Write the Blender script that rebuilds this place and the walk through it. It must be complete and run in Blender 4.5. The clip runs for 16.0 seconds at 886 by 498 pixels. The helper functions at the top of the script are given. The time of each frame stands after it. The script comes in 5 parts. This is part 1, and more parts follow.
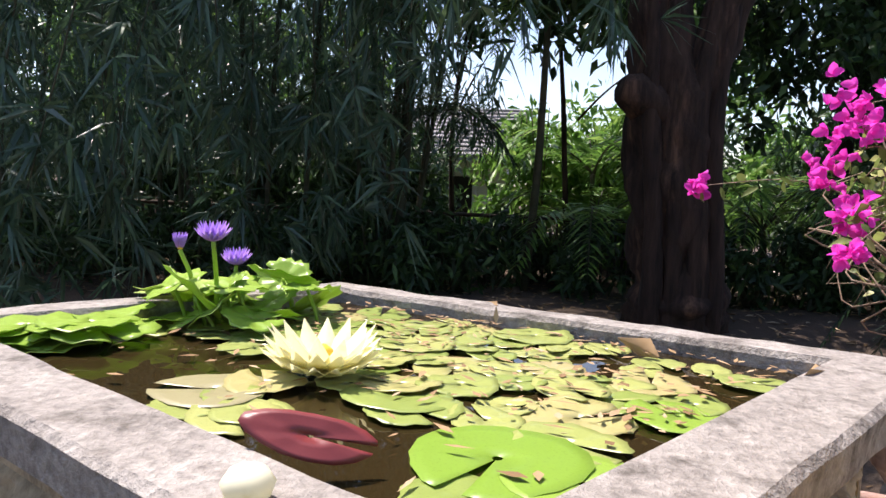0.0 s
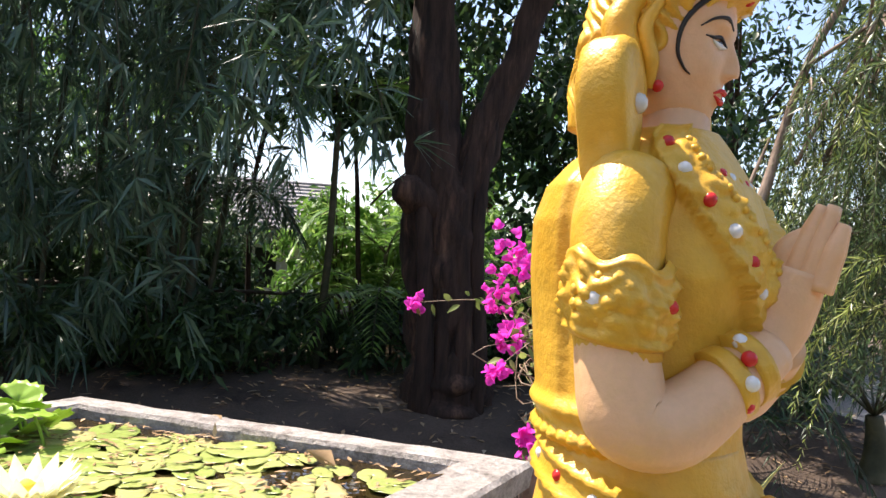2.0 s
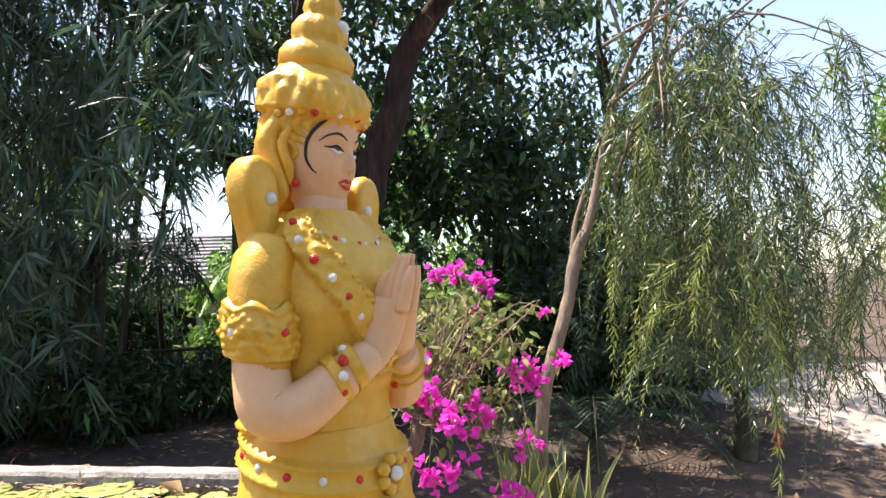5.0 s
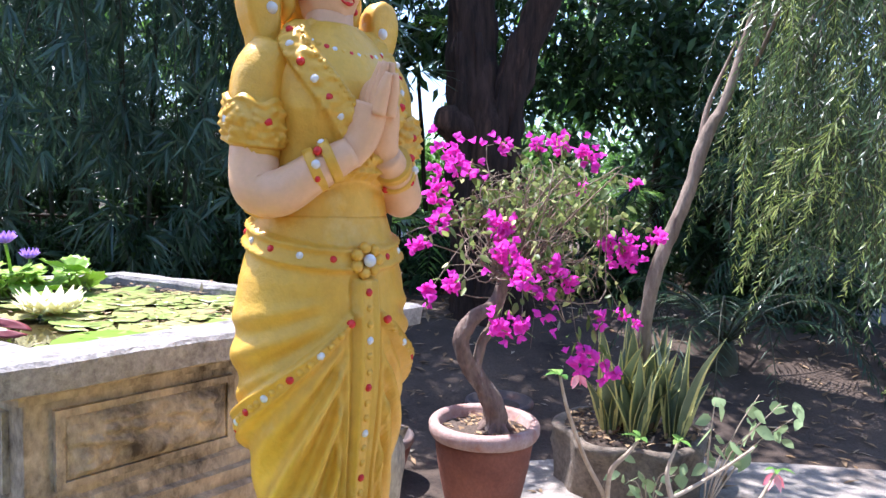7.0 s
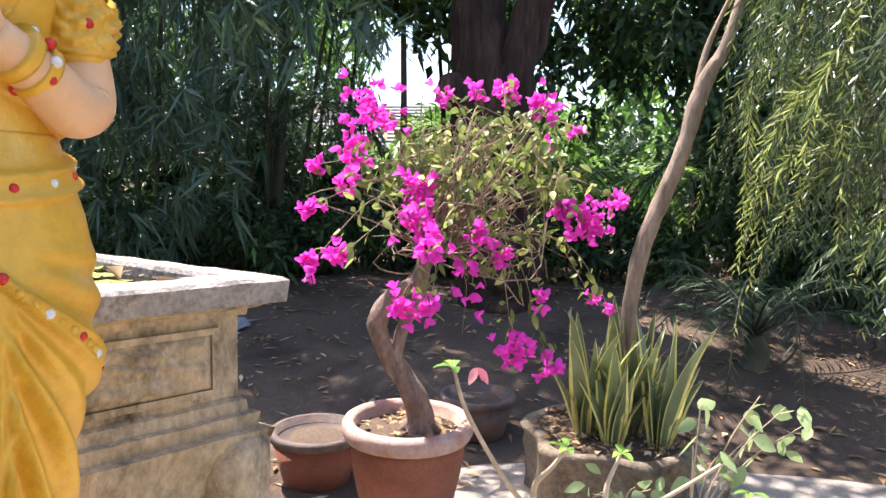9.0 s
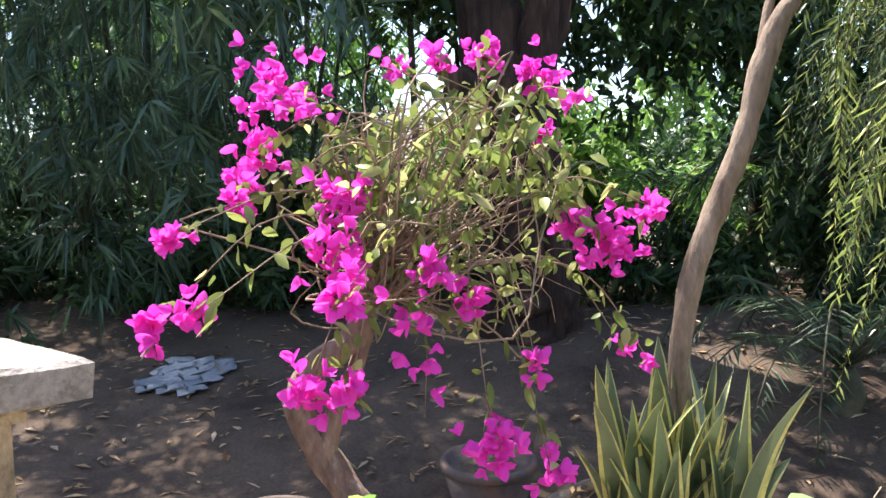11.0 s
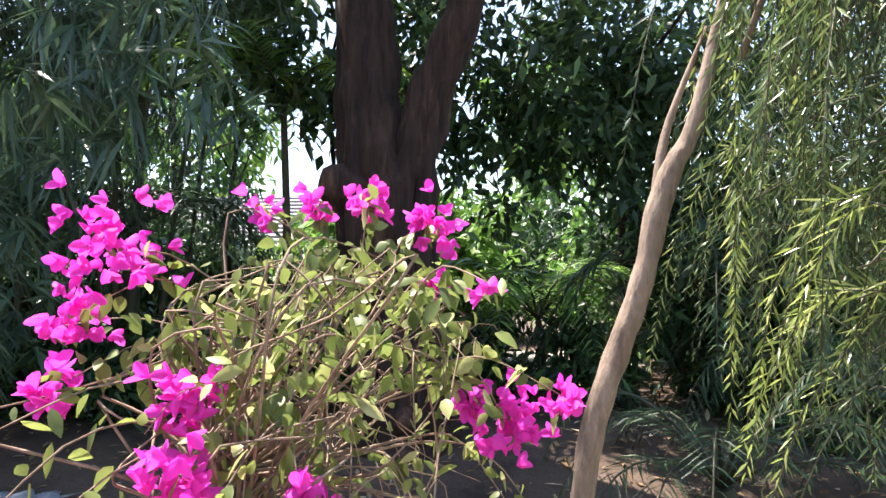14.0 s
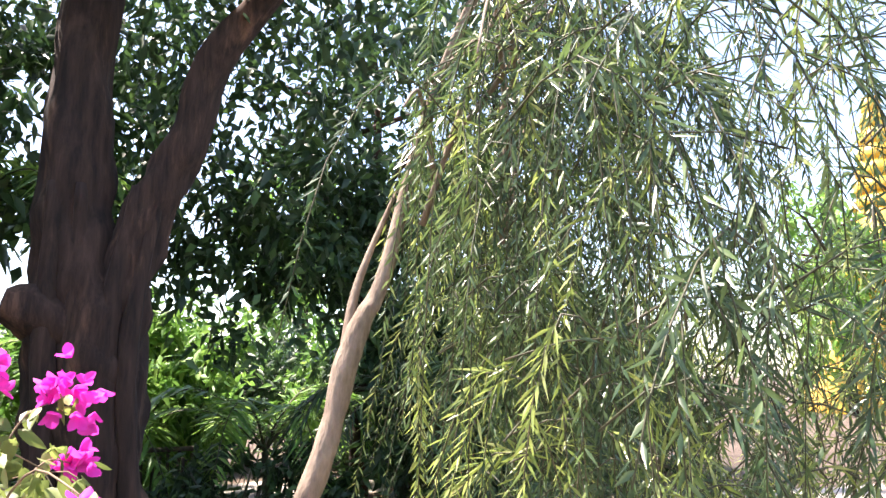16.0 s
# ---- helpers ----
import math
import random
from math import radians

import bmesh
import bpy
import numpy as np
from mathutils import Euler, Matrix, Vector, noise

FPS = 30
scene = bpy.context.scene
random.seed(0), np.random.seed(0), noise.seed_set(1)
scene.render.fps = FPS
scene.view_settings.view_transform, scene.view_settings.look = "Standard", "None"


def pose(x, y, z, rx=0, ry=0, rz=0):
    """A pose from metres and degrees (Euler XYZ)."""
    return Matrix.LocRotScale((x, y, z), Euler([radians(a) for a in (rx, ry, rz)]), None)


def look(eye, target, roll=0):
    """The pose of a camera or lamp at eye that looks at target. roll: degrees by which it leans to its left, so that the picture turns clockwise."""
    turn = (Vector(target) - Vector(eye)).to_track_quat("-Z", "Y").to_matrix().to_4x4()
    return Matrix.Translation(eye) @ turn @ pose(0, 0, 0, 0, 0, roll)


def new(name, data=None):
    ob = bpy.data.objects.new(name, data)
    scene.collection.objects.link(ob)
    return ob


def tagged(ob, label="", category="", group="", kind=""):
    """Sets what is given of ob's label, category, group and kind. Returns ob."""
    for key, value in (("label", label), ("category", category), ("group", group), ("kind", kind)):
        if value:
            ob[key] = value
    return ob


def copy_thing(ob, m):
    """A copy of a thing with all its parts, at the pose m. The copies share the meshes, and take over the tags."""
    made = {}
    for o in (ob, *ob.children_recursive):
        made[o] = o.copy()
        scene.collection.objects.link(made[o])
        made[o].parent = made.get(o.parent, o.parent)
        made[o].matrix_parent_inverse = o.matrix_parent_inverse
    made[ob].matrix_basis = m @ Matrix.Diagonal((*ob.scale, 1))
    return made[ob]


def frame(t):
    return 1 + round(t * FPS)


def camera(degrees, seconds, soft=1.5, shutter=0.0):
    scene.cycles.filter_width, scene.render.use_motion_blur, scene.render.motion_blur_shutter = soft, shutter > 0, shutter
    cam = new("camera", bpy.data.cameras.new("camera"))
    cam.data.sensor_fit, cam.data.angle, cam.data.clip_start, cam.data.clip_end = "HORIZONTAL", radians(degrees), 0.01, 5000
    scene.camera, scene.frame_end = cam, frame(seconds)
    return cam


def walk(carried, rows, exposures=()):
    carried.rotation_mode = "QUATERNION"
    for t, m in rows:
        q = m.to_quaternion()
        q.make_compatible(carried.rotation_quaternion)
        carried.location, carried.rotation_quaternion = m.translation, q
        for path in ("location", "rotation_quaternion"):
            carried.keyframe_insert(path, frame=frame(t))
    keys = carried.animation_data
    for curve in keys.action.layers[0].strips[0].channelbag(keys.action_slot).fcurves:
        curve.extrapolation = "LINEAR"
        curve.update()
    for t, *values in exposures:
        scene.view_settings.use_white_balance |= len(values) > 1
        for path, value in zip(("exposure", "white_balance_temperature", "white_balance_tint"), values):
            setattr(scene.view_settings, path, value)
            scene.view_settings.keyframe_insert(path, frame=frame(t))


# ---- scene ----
cam = camera(65.7, 16.0)

PATH = [
    (0, (0.395, 0.203, 1.473), (0.123, 2.176, 1.289), 2.4),
    (0.5, (0.502, 0.092, 1.548), (0.208, 2.062, 1.37), 3.8),
    (1, (0.61, -0.019, 1.618), (0.423, 1.969, 1.502), 4.0),
    (1.5, (0.665, -0.078, 1.671), (0.685, 1.921, 1.634), 4.5),
    (2, (0.682, -0.161, 1.698), (0.918, 1.825, 1.719), 3.6),
    (2.5, (0.701, -0.248, 1.731), (1.164, 1.697, 1.801), 2.3),
    (3, (0.718, -0.328, 1.758), (1.334, 1.571, 1.883), 1.4),
    (3.2, (0.73, -0.355, 1.772), (1.404, 1.522, 1.913), 1.4),
    (5.3, (1.041, -0.606, 1.697), (1.361, 1.365, 1.808), -2.7),
    (5.5, (1.057, -0.61, 1.684), (1.297, 1.373, 1.779), -1.7),
    (6, (1.145, -0.624, 1.653), (1.339, 1.366, 1.699), 0.9),
    (6.5, (1.286, -0.688, 1.608), (1.249, 1.311, 1.538), 2.6),
    (7, (1.356, -0.71, 1.545), (1.252, 1.281, 1.389), 1.7),
    (7.5, (1.45, -0.661, 1.475), (1.365, 1.319, 1.204), 2.3),
    (8, (1.575, -0.529, 1.475), (1.481, 1.453, 1.23), 1.4),
    (8.5, (1.731, -0.372, 1.427), (1.568, 1.616, 1.276), 0.9),
    (9, (1.883, -0.202, 1.444), (1.581, 1.766, 1.252), 1.4),
    (9.2, (1.92, -0.138, 1.443), (1.603, 1.825, 1.227), 0.3),
    (11.3, (1.999, 0.717, 1.429), (1.557, 2.664, 1.304), -1.0),
    (11.5, (1.997, 0.753, 1.443), (1.598, 2.71, 1.342), -0.8),
    (12, (1.973, 0.816, 1.472), (1.698, 2.797, 1.434), -0.2),
    (12.5, (1.955, 0.848, 1.492), (1.703, 2.832, 1.466), -0.3),
    (13, (1.937, 0.879, 1.527), (1.758, 2.871, 1.52), -1.3),
    (13.5, (1.924, 0.893, 1.569), (1.796, 2.889, 1.579), -0.7),
    (14, (1.926, 0.907, 1.65), (1.858, 2.905, 1.704), -0.2),
    (14.5, (1.975, 0.91, 1.738), (2.099, 2.899, 1.905), -0.6),
    (15, (2.034, 0.894, 1.771), (2.374, 2.843, 2.067), -0.5),
    (15.5, (2.07, 0.896, 1.778), (2.541, 2.807, 2.132), -0.9),
    (16, (2.124, 0.914, 1.779), (2.745, 2.779, 2.149), -0.6),
]
walk(cam, [(t, look(eye, target, roll)) for t, eye, target, roll in PATH], [(0, 0.98, 6600, 20), (3, 1.5, 7000, 17), (5.5, 1.55, 6900, 20), (7, 1.65, 5600, 20), (9, 1.93, 6700, 18), (12, 1.8, 6600, 14), (14, 1.98, 6700, 17), (15, 2.35, 6700, 19), (16, 2.4, 6900, 20)])

# ---- sky and sun ----
world = bpy.data.worlds.new("world")
scene.world = world
world.use_nodes = True
wn = world.node_tree.nodes
sky = wn.new("ShaderNodeTexSky")
sky.sky_type, sky.sun_disc = "NISHITA", False
SUN_FROM = Vector((-0.36, 0.24, 0.9)).normalized()
sky.sun_elevation = math.asin(SUN_FROM.z)
sky.sun_rotation = math.atan2(SUN_FROM.x, SUN_FROM.y)
wn["Background"].inputs["Strength"].default_value = 0.13
world.node_tree.links.new(sky.outputs[0], wn["Background"].inputs["Color"])
sun = new("sun", bpy.data.lights.new("sun", "SUN"))
sun.data.energy, sun.data.angle, sun.data.color = 4.6, radians(0.55), (1.0, 0.95, 0.86)
sun.matrix_world = look(SUN_FROM * 30, (0, 0, 0))


# ---- materials ----
def mix_rgb(nt, fac, a, b):
    n = nt.nodes.new("ShaderNodeMix")
    n.data_type = "RGBA"
    for i, v in ((0, fac), (6, a), (7, b)):
        if isinstance(v, (int, float)):
            n.inputs[i].default_value = v
        elif isinstance(v, tuple):
            n.inputs[i].default_value = (*v, 1)
        else:
            nt.links.new(v, n.inputs[i])
    return n.outputs[2]


def ramp(nt, value, lo, hi):
    n = nt.nodes.new("ShaderNodeMapRange")
    nt.links.new(value, n.inputs[0])
    n.inputs[1].default_value, n.inputs[2].default_value = lo, hi
    return n.outputs[0]


def fine_noise(nt, scale, detail=5.0, stretch=None, rough=0.6):
    n = nt.nodes.new("ShaderNodeTexNoise")
    n.inputs["Scale"].default_value, n.inputs["Detail"].default_value = scale, detail
    n.inputs["Roughness"].default_value = rough
    c = nt.nodes.new("ShaderNodeTexCoord")
    if stretch:
        m = nt.nodes.new("ShaderNodeMapping")
        m.inputs["Scale"].default_value = stretch
        nt.links.new(c.outputs["Object"], m.inputs[0])
        nt.links.new(m.outputs[0], n.inputs["Vector"])
    else:
        nt.links.new(c.outputs["Object"], n.inputs["Vector"])
    return n.outputs[0]


def surface(name, a, b, scale=6.0, c=None, c_scale=1.2, c_range=(0.5, 0.65), rough=0.8, bump=0.3, bump_scale=40.0,
            metal=0.0, stretch=None, grain=0.25, coat=0.0, spec=0.4):
    """Two colours mixed by noise, a third in patches, fine grain and relief."""
    m = bpy.data.materials.new(name)
    m.use_nodes = True
    nt = m.node_tree
    p = nt.nodes["Principled BSDF"]
    n1 = fine_noise(nt, scale, 6, stretch)
    col = mix_rgb(nt, ramp(nt, n1, 0.35, 0.65), a, b)
    if c:
        col = mix_rgb(nt, ramp(nt, fine_noise(nt, c_scale, 7, stretch, 0.68), *c_range), col, c)
    g = fine_noise(nt, bump_scale, 4, stretch, 0.7)
    dark = mix_rgb(nt, ramp(nt, g, 0.3, 0.7), tuple(max(0, 1 - grain) for _ in range(3)), (1.0, 1.0, 1.0))
    mul = nt.nodes.new("ShaderNodeMix")
    mul.data_type, mul.blend_type = "RGBA", "MULTIPLY"
    mul.inputs[0].default_value = 1.0
    nt.links.new(col, mul.inputs[6])
    nt.links.new(dark, mul.inputs[7])
    nt.links.new(mul.outputs[2], p.inputs["Base Color"])
    p.inputs["Roughness"].default_value, p.inputs["Metallic"].default_value = rough, metal
    p.inputs["Coat Weight"].default_value = coat
    p.inputs["Specular IOR Level"].default_value = spec
    if bump:
        bn = nt.nodes.new("ShaderNodeBump")
        bn.inputs["Strength"].default_value, bn.inputs["Distance"].default_value = bump, 0.01
        nt.links.new(g, bn.inputs["Height"])
        nt.links.new(bn.outputs[0], p.inputs["Normal"])
    return m


def leafy(name, a, b, c, through_light=0.35, rough=0.45, spec=0.4, whole=False):
    """Leaf tissue: each leaf takes its own tone between three, and lets light through."""
    m = bpy.data.materials.new(name)
    m.use_nodes = True
    nt = m.node_tree
    p = nt.nodes["Principled BSDF"]
    geo = nt.nodes.new("ShaderNodeNewGeometry")
    r = geo.outputs["Random Per Island"]
    if whole:
        r = nt.nodes.new("ShaderNodeObjectInfo").outputs["Random"]
    col = mix_rgb(nt, ramp(nt, r, 0.0, 0.6), a, b)
    col = mix_rgb(nt, ramp(nt, r, 0.75, 1.0), col, c)
    col = mix_rgb(nt, ramp(nt, fine_noise(nt, 30, 3), 0.55, 0.85), col, tuple(v * 0.7 for v in a))
    nt.links.new(col, p.inputs["Base Color"])
    p.inputs["Roughness"].default_value, p.inputs["Specular IOR Level"].default_value = rough, spec
    t = nt.nodes.new("ShaderNodeBsdfTranslucent")
    nt.links.new(col, t.inputs[0])
    mx = nt.nodes.new("ShaderNodeMixShader")
    mx.inputs[0].default_value = through_light
    nt.links.new(p.outputs[0], mx.inputs[1])
    nt.links.new(t.outputs[0], mx.inputs[2])
    nt.links.new(mx.outputs[0], nt.nodes["Material Output"].inputs[0])
    return m


M_GROUND = surface("bare_soil", (0.095, 0.064, 0.044), (0.16, 0.115, 0.082), 2.2, (0.05, 0.033, 0.023), 1.1, (0.48, 0.66), 0.95, 0.8, 55, grain=0.5)
M_CEMENT = surface("weathered_cement", (0.33, 0.3, 0.27), (0.46, 0.425, 0.385), 7, (0.1, 0.085, 0.07), 11, (0.52, 0.72), 0.9, 1.0, 60, grain=0.5)
M_WALL = surface("stained_pond_wall", (0.5, 0.385, 0.245), (0.64, 0.53, 0.37), 6, (0.1, 0.07, 0.04), 6, (0.47, 0.66), 0.92, 1.0, 38, grain=0.5, stretch=(1, 1, 0.55))
M_MOSS = surface("wet_mossy_lining", (0.05, 0.045, 0.02), (0.1, 0.09, 0.03), 20, (0.03, 0.025, 0.015), 6, rough=0.7, bump=0.8)
M_GOLD = surface("yellow_gold_paint", (0.7, 0.37, 0.03), (0.78, 0.455, 0.055), 5, (0.78, 0.54, 0.17), 6, (0.56, 0.78), 0.4, 0.3, 38, grain=0.16, spec=0.45, metal=0.1)
M_SKIN = surface("flesh_tone_paint", (0.74, 0.42, 0.21), (0.79, 0.47, 0.26), 4, (0.7, 0.44, 0.18), 3, (0.55, 0.8), 0.45, 0.12, 80, grain=0.08)
M_TERRA = surface("terracotta", (0.21, 0.068, 0.04), (0.29, 0.105, 0.062), 6, (0.15, 0.06, 0.042), 3, (0.48, 0.68), 0.85, 0.4, 70, grain=0.3)
M_RIM = surface("bleached_pink_rim", (0.38, 0.23, 0.19), (0.5, 0.35, 0.3), 14, (0.4, 0.2, 0.14), 8, (0.52, 0.66), 0.85, 0.4, 80)
M_DARKPOT = surface("dark_clay", (0.1, 0.075, 0.07), (0.16, 0.12, 0.1), 8, (0.2, 0.1, 0.07), 4, rough=0.8)
M_STONE = surface("rough_concrete", (0.19, 0.145, 0.1), (0.3, 0.24, 0.18), 6, (0.09, 0.07, 0.05), 3, (0.5, 0.65), 0.95, 0.9, 45, grain=0.5)
M_DARKBARK = surface("dark_brown_bark", (0.03, 0.017, 0.012), (0.066, 0.036, 0.025), 9, (0.2, 0.105, 0.066), 5, (0.55, 0.72), 0.95, 1.0, 18, stretch=(1, 1, 0.12), grain=0.65)
M_PALEBARK = surface("grey_brown_bark", (0.25, 0.185, 0.135), (0.36, 0.28, 0.21), 9, (0.14, 0.095, 0.065), 6, (0.52, 0.66), 0.92, 0.9, 40, stretch=(1, 1, 0.3), grain=0.45)
M_VINEBARK = surface("gnarled_bark", (0.2, 0.13, 0.1), (0.3, 0.21, 0.16), 12, (0.5, 0.43, 0.36), 9, (0.58, 0.7), 0.92, 1.0, 45, stretch=(1, 1, 0.4), grain=0.5)
M_TWIG = surface("dry_twig", (0.4, 0.3, 0.2), (0.56, 0.45, 0.33), 12, rough=0.9, bump=0.3)
M_DRYVINE = surface("dry_vine", (0.2, 0.135, 0.09), (0.36, 0.27, 0.19), 14, (0.16, 0.1, 0.07), 9, rough=0.9, bump=0.3)
M_CULM = surface("bamboo_culm", (0.03, 0.036, 0.016), (0.07, 0.07, 0.035), 5, (0.1, 0.085, 0.05), 3, rough=0.6, bump=0.1)
M_BAMBOO = leafy("bamboo_leaf", (0.045, 0.09, 0.06), (0.07, 0.135, 0.075), (0.13, 0.2, 0.09), 0.35, 0.33, 0.6)
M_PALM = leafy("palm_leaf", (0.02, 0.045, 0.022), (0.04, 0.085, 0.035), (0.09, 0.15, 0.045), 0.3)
M_YPALM = leafy("yellow_palm_leaf", (0.42, 0.48, 0.06), (0.6, 0.62, 0.1), (0.75, 0.75, 0.5), 0.35)
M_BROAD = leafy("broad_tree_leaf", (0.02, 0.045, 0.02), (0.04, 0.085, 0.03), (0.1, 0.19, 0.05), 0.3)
# Light leaf green; on the background shrubs it stands for sunlight.
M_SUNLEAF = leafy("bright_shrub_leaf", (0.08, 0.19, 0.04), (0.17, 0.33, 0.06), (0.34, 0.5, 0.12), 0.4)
M_WEEP = leafy("bottlebrush_leaf", (0.055, 0.095, 0.035), (0.105, 0.165, 0.055), (0.2, 0.26, 0.1), 0.42, 0.3, 0.55)
M_WEEPDARK = leafy("shaded_bottlebrush_leaf", (0.035, 0.065, 0.03), (0.065, 0.115, 0.05), (0.12, 0.17, 0.08), 0.38, 0.3, 0.55)
M_WEEPNEW = leafy("young_bottlebrush_leaf", (0.19, 0.27, 0.06), (0.31, 0.38, 0.1), (0.5, 0.53, 0.22), 0.45, 0.3, 0.55)
M_BLEAF = leafy("bougainvillea_leaf", (0.1, 0.145, 0.04), (0.24, 0.3, 0.08), (0.62, 0.62, 0.28), 0.5)
M_BRACT = leafy("magenta_bract", (0.8, 0.04, 0.55), (0.9, 0.1, 0.65), (0.94, 0.34, 0.78), 0.5, 0.6, 0.2)
M_PAD = leafy("lily_pad", (0.26, 0.35, 0.08), (0.44, 0.47, 0.16), (0.5, 0.42, 0.2), 0.2, 0.28, 0.5, True)
M_PADBRIGHT = leafy("fresh_lily_pad", (0.28, 0.47, 0.06), (0.4, 0.58, 0.1), (0.52, 0.64, 0.2), 0.4, 0.32, 0.5, True)
M_SNAKE = leafy("snake_plant_leaf", (0.09, 0.125, 0.06), (0.15, 0.19, 0.1), (0.23, 0.26, 0.16), 0.15, 0.4, 0.5)
M_SPIKE = leafy("red_flower_filament", (0.6, 0.03, 0.03), (0.75, 0.06, 0.05), (0.85, 0.2, 0.12), 0.3, 0.5)
M_SNAKE_EDGE = surface("snake_plant_margin", (0.6, 0.55, 0.16), (0.7, 0.64, 0.25), 20, rough=0.5, bump=0)
M_LITTER = leafy("fallen_leaf", (0.2, 0.12, 0.06), (0.36, 0.24, 0.13), (0.55, 0.44, 0.3), 0.1, 0.8, 0.2)
M_RED = surface("red_gem", (0.6, 0.02, 0.02), (0.7, 0.04, 0.03), 30, rough=0.25, bump=0)
M_PEARL = surface("clear_gem", (0.75, 0.73, 0.66), (0.85, 0.83, 0.78), 30, rough=0.15, bump=0)
M_BLACK = surface("black_paint", (0.012, 0.01, 0.01), (0.02, 0.018, 0.016), 30, rough=0.5, bump=0)
M_FENCE = surface("old_dark_wood", (0.035, 0.025, 0.018), (0.07, 0.05, 0.035), 10, (0.1, 0.08, 0.05), 4, rough=0.9, stretch=(1, 1, 0.25))


# ---- builders ----
def part(name, bm, material=None, parent=None, label="", smooth=True):
    """Link a bmesh or a ready mesh as one object under a thing."""
    if isinstance(bm, bpy.types.Mesh):
        me = bm
    else:
        me = bpy.data.meshes.new(name)
        bmesh.ops.recalc_face_normals(bm, faces=bm.faces)
        bm.to_mesh(me)
        bm.free()
    if material is not None and not me.materials:
        me.materials.append(material)
    if smooth:
        me.polygons.foreach_set("use_smooth", [True] * len(me.polygons))
    ob = new(name, me)
    if parent is not None:
        ob.parent = parent
    if label:
        tagged(ob, label)
    return ob


def thing(name, m, label, category, group="", kind=""):
    e = new(name)
    e.matrix_world = m
    return tagged(e, label, category, group, kind)


def lathe(profile, seg=40, wobble=0.0, bm=None, centre=(0, 0, 0), squash=(1, 1)):
    """A turned body from (radius, height) pairs, from the bottom to the top."""
    bm = bm or bmesh.new()
    rings = []
    for k, (r, z) in enumerate(profile):
        ring = []
        for s in range(seg):
            a = 2 * math.pi * s / seg
            q = r * (1 + wobble * noise.noise(Vector((math.cos(a) * 2, math.sin(a) * 2, z * 7))))
            ring.append(bm.verts.new((centre[0] + q * math.cos(a) * squash[0], centre[1] + q * math.sin(a) * squash[1], centre[2] + z)))
        rings.append(ring)
    for lo, hi in zip(rings, rings[1:]):
        for s in range(seg):
            bm.faces.new((lo[s], lo[(s + 1) % seg], hi[(s + 1) % seg], hi[s]))
    for ring in (rings[0], rings[-1]):
        bm.faces.new(ring)
    return bm


def smooth_line(points, n):
    """A curve through the points, as n + 1 of them (Catmull-Rom)."""
    p = [Vector(q) for q in points]
    p = [2 * p[0] - p[1], *p, 2 * p[-1] - p[-2]]
    out = []
    for i in range(n + 1):
        u = i / n * (len(p) - 3)
        k = min(int(u), len(p) - 4)
        f = u - k
        a, b, c, d = p[k:k + 4]
        out.append(0.5 * (2 * b + (c - a) * f + (2 * a - 5 * b + 4 * c - d) * f * f + (3 * b - 3 * c + d - a) * f ** 3))
    return out


def tube(points, radii, seg=8, n=None, rough=0.0, bm=None, flat=1.0, seed=0.0):
    """A limb along points; radii glide from the first to the last."""
    bm = bm or bmesh.new()
    n = n or 4 * (len(points) - 1)
    line = smooth_line(points, n)
    rads = np.interp(np.linspace(0, 1, n + 1), np.linspace(0, 1, len(radii)), radii)
    side, rings = None, []
    for i, (c, r) in enumerate(zip(line, rads)):
        d = (line[min(i + 1, n)] - line[max(i - 1, 0)]).normalized()
        if side is None:
            side = d.orthogonal().normalized()
        side = (side - d * side.dot(d)).normalized()
        up = d.cross(side)
        ring = []
        for s in range(seg):
            a = 2 * math.pi * s / seg
            q = r
            if rough:
                q *= 1 + rough * noise.noise(Vector((math.cos(a) * 1.7 + seed, math.sin(a) * 1.7, i * 0.35)))
            ring.append(bm.verts.new(c + side * (q * math.cos(a)) + up * (q * flat * math.sin(a))))
        rings.append(ring)
    for lo, hi in zip(rings, rings[1:]):
        for s in range(seg):
            bm.faces.new((lo[s], lo[(s + 1) % seg], hi[(s + 1) % seg], hi[s]))
    bm.faces.new(rings[0])
    bm.faces.new(rings[-1])
    return bm


RNG = np.random.default_rng(7)


